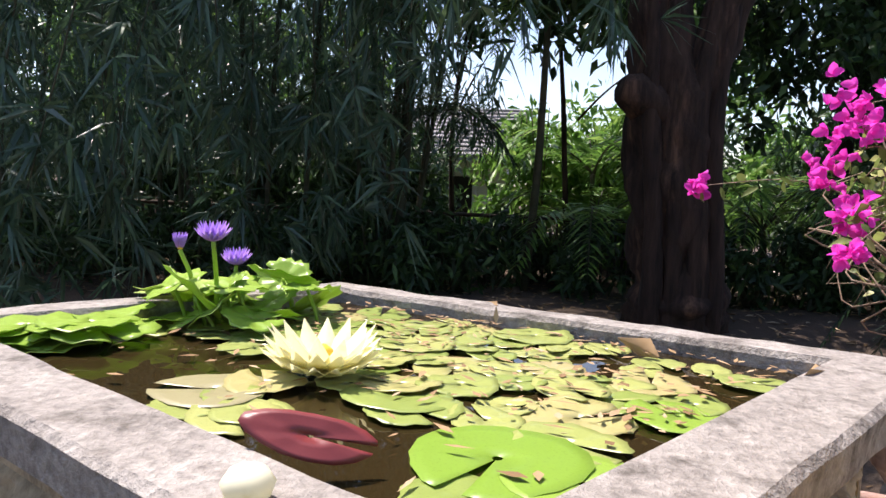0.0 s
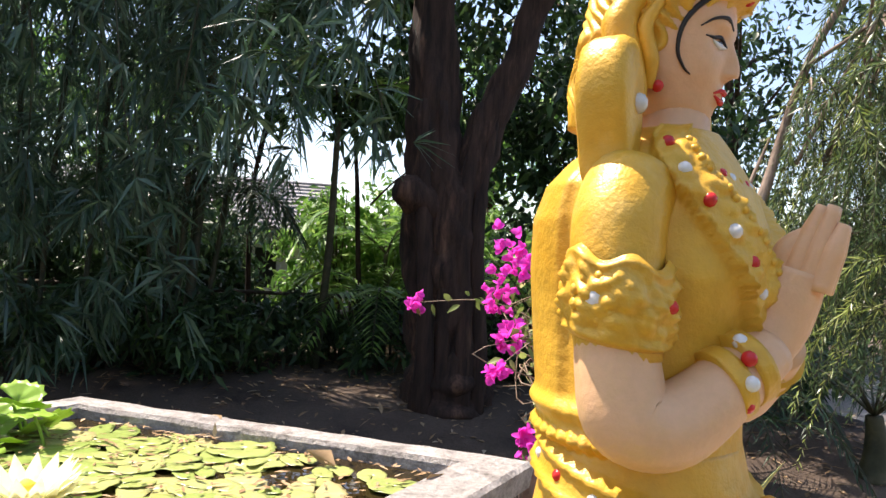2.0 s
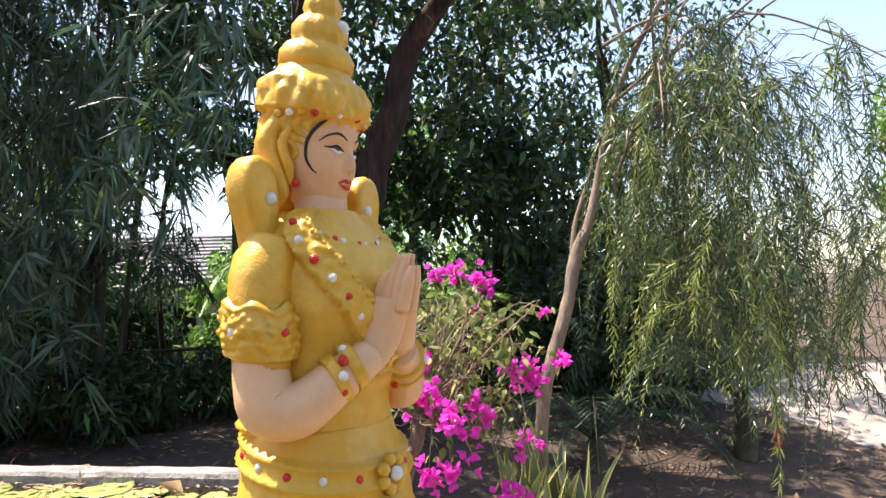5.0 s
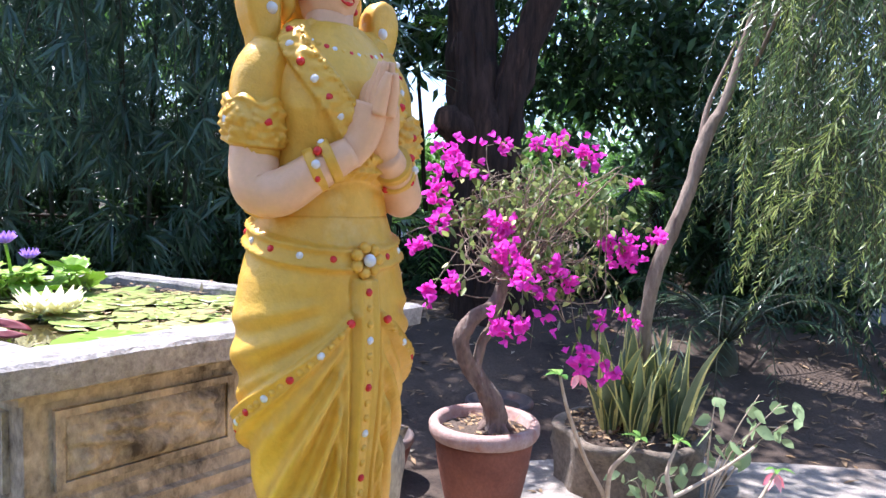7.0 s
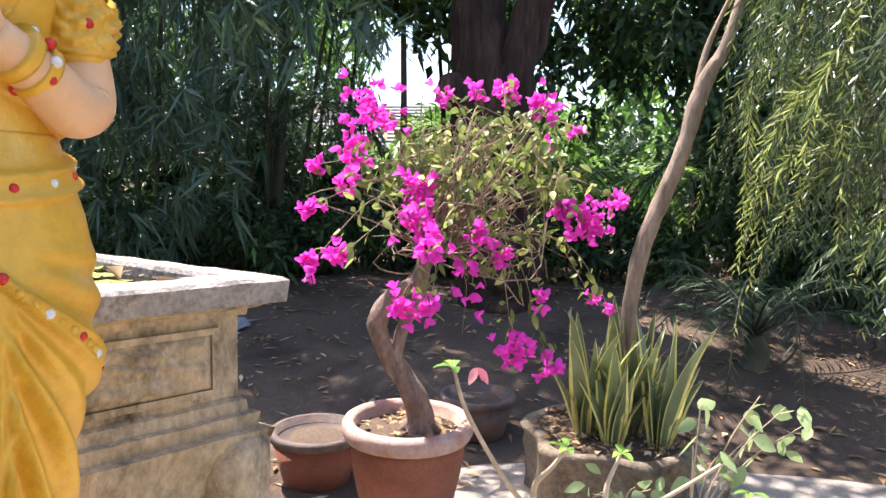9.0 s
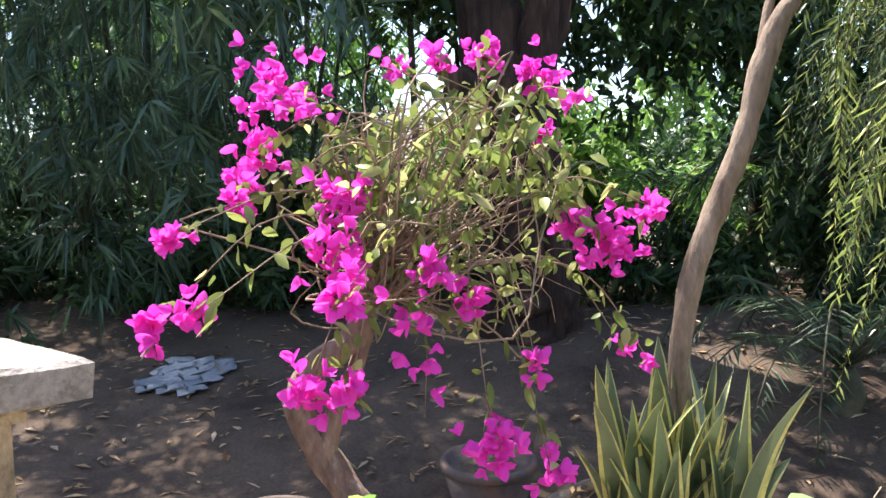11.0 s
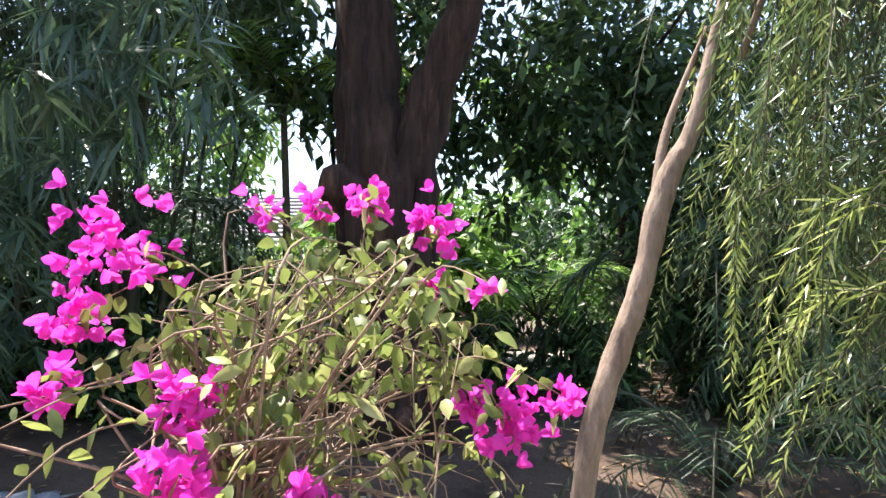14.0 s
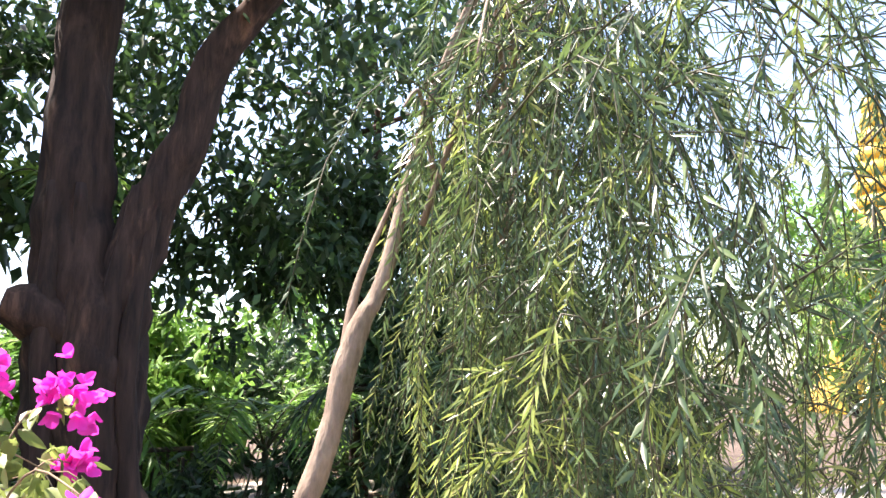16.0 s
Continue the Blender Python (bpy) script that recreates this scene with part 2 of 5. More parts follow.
def leaf_mesh(name, place, way, length, width, material, droop=0.3, fold=0.25, rng=RNG, widest=0.4, flat=0.0, ovate=0):
    """Many leaves as one mesh: each a folded, tapering blade of four quads that starts at place and runs along way."""
    place, way = np.asarray(place, float), np.asarray(way, float)
    n = len(place)
    way = way / np.maximum(np.linalg.norm(way, axis=1, keepdims=True), 1e-6)
    length, width = np.broadcast_to(length, n)[:, None], np.broadcast_to(width, n)[:, None]
    ref = rng.normal(size=(n, 3))
    if flat:
        ref = ref * (1 - flat) + np.cross(way, (0, 0, 1.0)) * flat * 3
    side = ref - way * (ref * way).sum(1, keepdims=True)
    side /= np.maximum(np.linalg.norm(side, axis=1, keepdims=True), 1e-6)
    up = np.cross(side, way)
    down = np.array((0, 0, -1.0)) * droop
    rows = []
    shape = ((0.0, 0.1), (0.2, 0.72), (0.48, 1.0), (0.78, 0.62), (1.0, 0.05)) if ovate == 1 else ((0.0, 0.25), (0.22, 0.8), (0.5, 1.0), (0.82, 0.75), (1.0, 0.18)) if ovate else ((0.0, 0.12), (widest, 1.0), (1.0, 0.06))
    for u, w in shape:
        mid = place + way * length * u + down * length * u * u
        s = side * width * 0.5 * w
        lift = up * width * fold * 0.5 * w
        rows += [mid - s + lift, mid, mid + s + lift]
    verts = np.stack(rows, 1).reshape(-1, 3)
    base = (np.arange(n) * 3 * len(shape))[:, None]
    faces = np.concatenate([base + (3 * k + c, 3 * k + c + 1, 3 * k + c + 4, 3 * k + c + 3) for k in range(len(shape) - 1) for c in (0, 1)])
    me = bpy.data.meshes.new(name)
    me.from_pydata(verts.tolist(), [], faces.tolist())
    me.materials.append(material)
    return me


def clumped(n, centre, size, clumps, tight=0.3, rng=RNG):
    """Places in uneven clumps inside an ellipsoid."""
    c = rng.normal(size=(clumps, 3)) * 0.5
    c /= np.maximum(1, np.linalg.norm(c, axis=1, keepdims=True))
    k = rng.integers(0, clumps, n)
    p = c[k] + rng.normal(size=(n, 3)) * tight * rng.uniform(0.4, 1.0, (clumps, 1))[k]
    return np.asarray(centre) + p * np.asarray(size)


# ---- ground ----
def rise(x, y):
    """Height of the ground: level round the pond, a low bank towards the trees."""
    s = min(max((y - 3.1) / 3.2, 0), 1)
    h = 0.5 * s * s * (3 - 2 * s)
    return h + 0.02 * noise.noise(Vector((x * 0.9, y * 0.9, 0))) + (0.05 * noise.noise(Vector((x * 0.5, y * 0.5, 3))) if y > 4 else 0)


def make_ground():
    bm = bmesh.new()
    xs = sorted({*np.round(np.linspace(-9, 10, 96), 3), -600, -150, -40, -18, 18, 40, 150, 600})
    ys = sorted({*np.round(np.linspace(-5, 14, 96), 3), -600, -150, -40, -14, 20, 40, 150, 600})
    grid = [[bm.verts.new((x, y, rise(x, y))) for x in xs] for y in ys]
    for j in range(len(ys) - 1):
        for i in range(len(xs) - 1):
            bm.faces.new((grid[j][i], grid[j][i + 1], grid[j + 1][i + 1], grid[j + 1][i]))
    ob = part("ground", bm, M_GROUND)
    return tagged(ob, "bare pale brown soil with leaf litter and dapples", "ground", kind="structure")


make_ground()

def sunlit_sand_patch(cx, cy, rx, ry, seed):
    """An uneven sheet of pale sand laid on the soil; its paleness stands for sunlit ground."""
    bm = bmesh.new()
    rings = []
    for f in np.linspace(0.03, 1, 22):
        ring = []
        for k in range(56):
            a = 2 * math.pi * k / 56
            q = f * (1 + 0.3 * noise.noise(Vector((math.cos(a) * 1.6, math.sin(a) * 1.6, seed))) + 0.08 * noise.noise(Vector((math.cos(a) * 7, math.sin(a) * 7, seed))))
            x, y = cx + rx * q * math.cos(a), cy + ry * q * math.sin(a)
            ring.append(bm.verts.new((x, y, rise(x, y) + 0.016 * (1 - f ** 6) + 0.004 - 0.012 * (f == 1))))
        rings.append(ring)
    for lo, hi in zip(rings, rings[1:]):
        for k in range(56):
            bm.faces.new((lo[k], lo[(k + 1) % 56], hi[(k + 1) % 56], hi[k]))
    bm.faces.new(rings[0])
    return tagged(part("sunlit_sand", bm, M_SUNLIT_SAND), "pale sandy clearing on the soil, sunlit brightness in its colour", "ground", kind="structure")


# Much lighter than the soil: the sunlit ground is put into this colour.
M_SUNLIT_SAND = surface("sunlit_pale_sand", (0.36, 0.31, 0.26), (0.47, 0.42, 0.36), 4, (0.2, 0.155, 0.12), 2.0, (0.5, 0.68), 0.95, 0.6, 60, grain=0.35)
sunlit_sand_patch(3.3, 1.35, 2.9, 2.0, 5)
sunlit_sand_patch(7.6, 5.9, 2.7, 1.9, 9)
# Stands for sunlit leaf litter on the bank, right of the trunk.
sunlit_sand_patch(3.0, 9.6, 1.3, 0.9, 12)

# ---- pond ----
POND = [Vector(p) for p in ((0.40, 0.59), (1.165, 1.615), (-0.19, 2.19), (-0.90, 1.324))]
TOP, WATER = 1.172, 1.132


def offset_quad(q, d):
    """The corners of a quad with every side moved outwards by d (one number, or one for each side)."""
    d = [d] * 4 if isinstance(d, (int, float)) else d
    lines = []
    for i in range(4):
        a, b = q[i], q[(i + 1) % 4]
        t = (b - a).normalized()
        lines.append((a + Vector((t.y, -t.x)) * d[i], t))
    out = []
    for i in range(4):
        (p, t), (r, s) = lines[i - 1], lines[i]
        u = ((r - p).x * s.y - (r - p).y * s.x) / (t.x * s.y - t.y * s.x)
        out.append(p + t * u)
    return out


def ring_wall(levels, base, bm=None, split=26):
    """A closed four-sided wall through levels of (outset, height)."""
    bm = bm or bmesh.new()
    rings = []
    for d, z in levels:
        q = offset_quad(base, d)
        ring = []
        for i in range(4):
            for k in range(split):
                p = q[i].lerp(q[(i + 1) % 4], k / split)
                w = 0.005 * noise.noise(Vector((p.x * 9, p.y * 9, z * 9))) + 0.003 * noise.noise(Vector((p.x * 31, p.y * 31, z * 31)))
                ring.append(bm.verts.new((p.x + w, p.y - w, z + w)))
        rings.append(ring)
    n = 4 * split
    for lo, hi in zip(rings, rings[1:]):
        for k in range(n):
            bm.faces.new((lo[k], lo[(k + 1) % n], hi[(k + 1) % n], hi[k]))
    return bm


def make_pond():
    pond = thing("lily_pond", Matrix(), "raised weathered cement lily pond with moulded stained walls", "pond")
    inner = [-0.15, -0.10, -0.11, -0.13]
    lip = [v + 0.008 for v in inner]
    part("coping", ring_wall([(-0.03, TOP - 0.075), (0, TOP - 0.068), (0.004, TOP - 0.01), (-0.008, TOP), (lip, TOP + 0.001), (inner, TOP - 0.012), (inner, TOP - 0.09)], POND),
         M_CEMENT, pond, "grey cement coping spotted with black lichen", smooth=False)
    part("wall", ring_wall([(-0.085, 0.78), (-0.085, 1.06), (-0.07, 1.063), (-0.068, 1.08), (-0.05, 1.085), (-0.03, 1.1), (-0.03, 1.11)], POND),
         M_WALL, pond, "brown-stained moulded wall", smooth=False)
    part("plinth", ring_wall([(-0.05, -0.03), (-0.05, 0.2), (-0.1, 0.24), (-0.1, 0.5), (-0.06, 0.62), (-0.03, 0.7), (-0.02, 0.74), (-0.05, 0.745), (-0.045, 0.785), (-0.065, 0.79), (-0.07, 0.82), (-0.085, 0.83)], POND),
         M_WALL, pond, "stepped plinth", smooth=False)
    part("lining", ring_wall([(inner, TOP - 0.085), ([v - 0.01 for v in inner], 0.9)], POND), M_MOSS, pond, "dark mossy lining", smooth=False)
    for c in offset_quad(POND, -0.09):
        part("corner_foot", lathe([(0.075, -0.02), (0.08, 0.12), (0.06, 0.2), (0.062, 0.34), (0.085, 0.5), (0.108, 0.62), (0.105, 0.68), (0.085, 0.72), (0.05, 0.735)], 24, 0.25, centre=(c.x, c.y, 0)), M_WALL, pond, "bulging worn corner foot")
    # relief panels on each side: a raised frame with a carved scroll inside
    for i in range(4):
        a, b = offset_quad(POND, -0.085)[i], offset_quad(POND, -0.085)[(i + 1) % 4]
        t = (b - a).normalized()
        out = Vector((t.y, -t.x))
        length = (b - a).length
        cells = 2
        for c in range(cells):
            lo, hi = 0.06 + c * (length - 0.06) / cells, (c + 1) * (length - 0.06) / cells

            def at(s, z, d):
                p = a + t * s + out * d
                return Vector((p.x, p.y, z))

            bm = bmesh.new()
            for s0, s1, z0, z1 in ((lo, hi, 1.02, 1.038), (lo, hi, 0.85, 0.868), (lo, lo + 0.02, 0.868, 1.02), (hi - 0.02, hi, 0.868, 1.02)):
                v = [bm.verts.new(at(s, z, d)) for d in (-0.002, 0.016) for s, z in ((s0, z0), (s1, z0), (s1, z1), (s0, z1))]
                for f in ((4, 5, 6, 7), (0, 1, 5, 4), (1, 2, 6, 5), (2, 3, 7, 6), (3, 0, 4, 7)):
                    bm.faces.new([v[k] for k in f])
            part("panel_frame", bm, M_WALL, pond, smooth=False)
            # worn leaf carving, modelled as knobs and ribs on the panel
            bm, nu, nv = bmesh.new(), 64, 24
            grid = []
            for iv in range(nv + 1):
                row = []
                for iu in range(nu + 1):
                    u, v = iu / nu, iv / nv
                    sp, z = lo + 0.021 + (hi - lo - 0.042) * u, 0.869 + 0.15 * v
                    knob = max(0.0, 1 - noise.voronoi(Vector((sp * 24, z * 30, i + 3.0 * c)))[0][0])
                    rib = 0.5 + 0.5 * math.sin(34 * sp + 9 * math.sin(26 * z + i))
                    edge = min(1.0, 9 * min(u, 1 - u, v * 0.7, (1 - v) * 0.7))
                    row.append(bm.verts.new(at(sp, z, 0.007 + edge * (0.034 * knob + 0.01 * rib))))
                grid.append(row)
            for r0, r1 in zip(grid, grid[1:]):
                for iu in range(nu):
                    bm.faces.new((r0[iu], r0[iu + 1], r1[iu + 1], r1[iu]))
            part("carved_relief", bm, M_WALL, pond, "worn leafy relief")
    return pond


make_pond()
bm = bmesh.new()
bm.faces.new([bm.verts.new((p.x, p.y, WATER)) for p in offset_quad(POND, -0.1)])
M_WATER = bpy.data.materials.new("murky_water")
M_WATER.use_nodes = True
wp = M_WATER.node_tree.nodes["Principled BSDF"]
wp.inputs["Base Color"].default_value = (0.026, 0.018, 0.007, 1)
wp.inputs["Roughness"].default_value = 0.03
wb = M_WATER.node_tree.nodes.new("ShaderNodeBump")
wb.inputs["Strength"].default_value, wb.inputs["Distance"].default_value = 0.12, 0.01
M_WATER.node_tree.links.new(fine_noise(M_WATER.node_tree, 9, 2), wb.inputs["Height"])
M_WATER.node_tree.links.new(wb.outputs[0], wp.inputs["Normal"])
tagged(part("water", bm, M_WATER, smooth=False), "still murky brown pond water", "water", kind="structure")


def pond_place(u, v):
    """A place on the water: u along the near right side, v along the near left side, both 0 to 1."""
    q = offset_quad(POND, [-0.16, -0.12, -0.13, -0.14])
    return (q[0].lerp(q[1], u)).lerp(q[3].lerp(q[2], u), v)


M_PADRED = leafy("red_underside", (0.16, 0.025, 0.03), (0.22, 0.04, 0.04), (0.25, 0.07, 0.04), 0.15, 0.35, 0.6)
M_PADDULL = leafy("dull_lily_pad", (0.28, 0.26, 0.13), (0.33, 0.3, 0.16), (0.36, 0.32, 0.18), 0.1, 0.35, 0.6)


def pad_mesh(rng, crinkle=0.0, cup=0.0, red=False):
    """A round leaf of unit radius with a slit, thin and slightly wavy."""
    bm = bmesh.new()
    seg, ph = 30, rng.uniform(0, 9)
    rows = []
    for r in (0.06, 0.45, 0.8, 1.0):
        row = []
        for s in range(seg + 1):
            a = 0.16 + (2 * math.pi - 0.32) * s / seg
            q = r * (1 + 0.05 * math.sin(3 * a + ph)) + (crinkle * 0.1 * (1 if s % 2 else -1) if r == 1 else 0)
            z = 0.02 + cup * r ** 3 * (0.5 + 0.5 * math.sin(2 * a + ph)) + crinkle * 0.09 * r * math.sin(7 * a + ph)
            row.append(bm.verts.new((q * math.cos(a), q * math.sin(a), z)))
        rows.append(row)
    for lo, hi in zip(rows, rows[1:]):
        for s in range(seg):
            bm.faces.new((lo[s], lo[s + 1], hi[s + 1], hi[s]))
    geom = bmesh.ops.extrude_face_region(bm, geom=bm.faces[:])
    bmesh.ops.translate(bm, verts=[v for v in geom["geom"] if isinstance(v, bmesh.types.BMVert)], vec=(0, 0, -0.012))
    bmesh.ops.recalc_face_normals(bm, faces=bm.faces)
    me = bpy.data.meshes.new("lily_pad")
    bm.to_mesh(me)
    bm.free()
    me.polygons.foreach_set("use_smooth", [True] * len(me.polygons))
    return me


def make_pads():
    rng = np.random.default_rng(3)
    kinds = [pad_mesh(rng, 0.25, 0.07) for _ in range(5)]
    for me in kinds:
        me.materials.append(M_PAD)
    placed = []
    tries = 0
    while len(placed) < 72 and tries < 5000:
        tries += 1
        u, v = rng.uniform(0.04, 0.97), rng.uniform(0.02, 0.97)
        if u < 0.42 and v > 0.5:
            continue
        if u < 0.34 and v < 0.4 and rng.random() < 0.85:
            continue
        if u < 0.55 and v < 0.45 and rng.random() < 0.85:
            continue
        if u > 0.7 and v < 0.34 and rng.random() < 0.8:
            continue
        p, r = pond_place(u, v), rng.uniform(0.045, 0.1) * (1.1 if u < 0.5 else 1)
        if any((p - q).length < 0.5 * (r + s) for q, s in placed):
            continue
        placed.append((p, r))
        ob = new("lily_pad", kinds[len(placed) % 5])
        ob.matrix_world = Matrix.LocRotScale((p.x, p.y, WATER + 0.001 + 0.0012 * (len(placed) % 6)), Euler((rng.normal() * 0.02, rng.normal() * 0.02, rng.uniform(0, 6.3))), (r, r * rng.uniform(0.8, 1.0), r * rng.uniform(0.7, 1.2)))
        tagged(ob, "yellow-green water lily pad floating on pond", "lily pad", "lily pads on the pond")
    for x, y, r, mat, tilt in ((0.36, 1.03, 0.115, M_PADBRIGHT, 0.02), (0.46, 0.98, 0.09, M_PADBRIGHT, 0.02), (-0.1, 1.2, 0.095, M_PADDULL, 0.02), (0.19, 1.25, 0.09, M_PAD, 0.02),
                               (0.0, 1.12, 0.06, M_PAD, 0.02), (0.62, 1.26, 0.08, M_PADBRIGHT, 0.03), (0.15, 0.935, 0.08, M_PADRED, 0.8)):
        me = pad_mesh(rng, 0.1, 0.03)
        me.materials.append(mat)
        ob = new("lily_pad", me)
        ob.matrix_world = Matrix.LocRotScale((x, y, WATER + (0.006 if tilt < 0.5 else 0.05)), Euler((tilt, tilt * 0.3, rng.uniform(0, 6.3) if tilt < 0.5 else 0.3)), (r, r * (0.36 if tilt > 0.5 else 1), 0.06))
        tagged(ob, "upturned dark red lily pad by pond edge" if tilt > 0.5 else "large flat lily pad floating near coping", "lily pad", "lily pads on the pond")
    # fresh frilled leaves that stand out of the water round the violet lilies
    for k in range(26):
        if k < 9:
            x, y, r, z, t = -0.62 + 0.2 * rng.random(), 1.32 + 0.33 * rng.random(), rng.uniform(0.075, 0.105), 0.008 + 0.004 * k, 0.05
        else:
            a, d = rng.uniform(0, 6.28), rng.uniform(0.03, 0.2)
            x, y, r, z, t = -0.34 + d * math.cos(a) * 1.3, 1.74 + d * math.sin(a), rng.uniform(0.055, 0.09), rng.uniform(0.02, 0.1), 0.28
        me = pad_mesh(rng, 0.5, 0.06) if k < 9 else pad_mesh(rng, 0.6, 0.14)
        me.materials.append(M_PADBRIGHT)
        leaf = thing("frilled_lily_leaf", Matrix.Translation((x, y, WATER)), "bright green frilled lily leaf rising from water", "lily leaf", "fresh leaves round the violet lilies")
        blade = part("blade", me, None, leaf)
        blade.matrix_basis = Matrix.LocRotScale((0, 0, z), Euler((rng.normal() * t, rng.normal() * t, rng.uniform(0, 6.3))), (r, r, r))
        part("stalk", tube([(0, 0, z), (0.02, 0.01, z * 0.5 - 0.02), (0.03, 0.02, -0.06)], [0.004, 0.005], 6, 6), M_PADBRIGHT, leaf)
    # bits of leaf and scum on the water
    n = 420
    uv = np.stack([np.clip(rng.normal(0.68, 0.25, n), 0.02, 0.98), rng.uniform(0.03, 0.97, n)], 1)
    pts = np.array([(*pond_place(u, v), WATER + 0.012 + 0.006 * rng.random()) for u, v in uv])
    w = rng.normal(size=(n, 3)) * (1, 1, 0.06)
    ob = part("pond_debris", leaf_mesh("pond_debris", pts, w, rng.uniform(0.01, 0.045, n), rng.uniform(0.005, 0.016, n), M_LITTER, 0, 0.1, rng, 0.4, 0.95))
    tagged(ob, "dead leaves and scum floating among lily pads", "debris", kind="stuff")
    for x, y, yaw in ((0.4, 1.88, 0.3), (0.93, 1.57, 1.2), (0.3, 1.93, 2.0), (0.85, 1.45, 0.6), (0.65, 1.62, 2.6)):
        d = np.array([(math.cos(yaw), math.sin(yaw), 0.5)])
        ob = part("dry_leaf", leaf_mesh("dry_leaf", [(x, y, WATER + 0.012)], d, 0.1, 0.045, M_LITTER, 0.2, 0.8, rng))
        tagged(ob, "curled brown dry leaf lying in pond", "leaf", "dry leaves in the pond")


make_pads()


def water_lily(place, height, radius, petals, colour, name, label, lean=(0, 0), stem=M_PADBRIGHT, closed=0.0, steep=0.38, slim=0.27):
    """A lily flower: stem, rings of pointed petals and a yellow heart."""
    lily = thing(name, Matrix.Translation(place), label, "flower")
    top = Vector((lean[0], lean[1], height))
    part("stem", tube([(0, 0, -0.1), (lean[0] * 0.4, lean[1] * 0.4, height * 0.5), top], [0.006, 0.005], 8, 8), stem, lily)
    for ring in range(3):
        n = petals - 2 * ring
        for k in range(n):
            a = 2 * math.pi * (k + 0.5 * ring) / n
            up = 0.16 + steep * ring + closed + 0.05 * math.sin(7 * k + ring)
            w = Vector((math.cos(a), math.sin(a), up)).normalized()
            bm = bmesh.new()
            side = Vector((-math.sin(a), math.cos(a), 0))
            out = w.cross(side)
            rows = []
            for u, wd in ((0, 0.25), (0.35, 0.85), (0.7, 0.8), (1.0, 0.05)):
                c = top + w * radius * u + Vector((0, 0, radius * 0.25 * u * u))
                s = side * radius * slim * wd
                rows.append([bm.verts.new(c - s - out * 0.1 * radius * wd), bm.verts.new(c), bm.verts.new(c + s - out * 0.1 * radius * wd)])
            for lo, hi in zip(rows, rows[1:]):
                for j in range(2):
                    bm.faces.new((lo[j], lo[j + 1], hi[j + 1], hi[j]))
            part("petal", bm, colour, lily)
    part("heart", lathe([(0.02 * radius, 0), (0.16 * radius, 0.1 * radius), (0.18 * radius, 0.3 * radius), (0.06 * radius, 0.4 * radius)], 12, centre=top),
         M_HEART, lily, "yellow heart")
    return lily


M_HEART = surface("yellow_stamens", (0.8, 0.6, 0.06), (0.85, 0.5, 0.05), 40, rough=0.7)
M_LILY = leafy("pale_yellow_petal", (0.88, 0.84, 0.5), (0.9, 0.87, 0.6), (0.92, 0.9, 0.75), 0.35, 0.5)
M_PURPLE = leafy("violet_petal", (0.4, 0.2, 0.78), (0.55, 0.35, 0.86), (0.78, 0.66, 0.92), 0.35, 0.5)


water_lily((0.04, 1.32, WATER), 0.02, 0.105, 18, M_LILY, "yellow_water_lily", "pale yellow water lily open in full sun", closed=-0.1, steep=0.22, slim=0.2)
for x, y, h, lx, ly, shut, r in ((-0.37, 1.69, 0.17, -0.04, -0.03, 1.6, 0.035), (-0.32, 1.67, 0.2, 0.02, -0.07, 0.3, 0.045), (-0.32, 1.74, 0.13, 0.0, 0.02, 0.3, 0.042)):
    water_lily((x, y, WATER), h, r, 15, M_PURPLE, "violet_water_lily", "violet water lily bud half closed on stem" if shut > 1 else "violet water lily open on tall stem", (lx, ly), closed=shut, slim=0.15)
part("pebble", lathe([(0.004, 0), (0.022, 0.006), (0.026, 0.018), (0.018, 0.03), (0.004, 0.034)], 16, 0.1), M_LILY)
tagged(bpy.data.objects["pebble"], "pale yellowish rounded bud lying on coping", "bud")
bpy.data.objects["pebble"].location = (0.14, 0.79, TOP + 0.001)


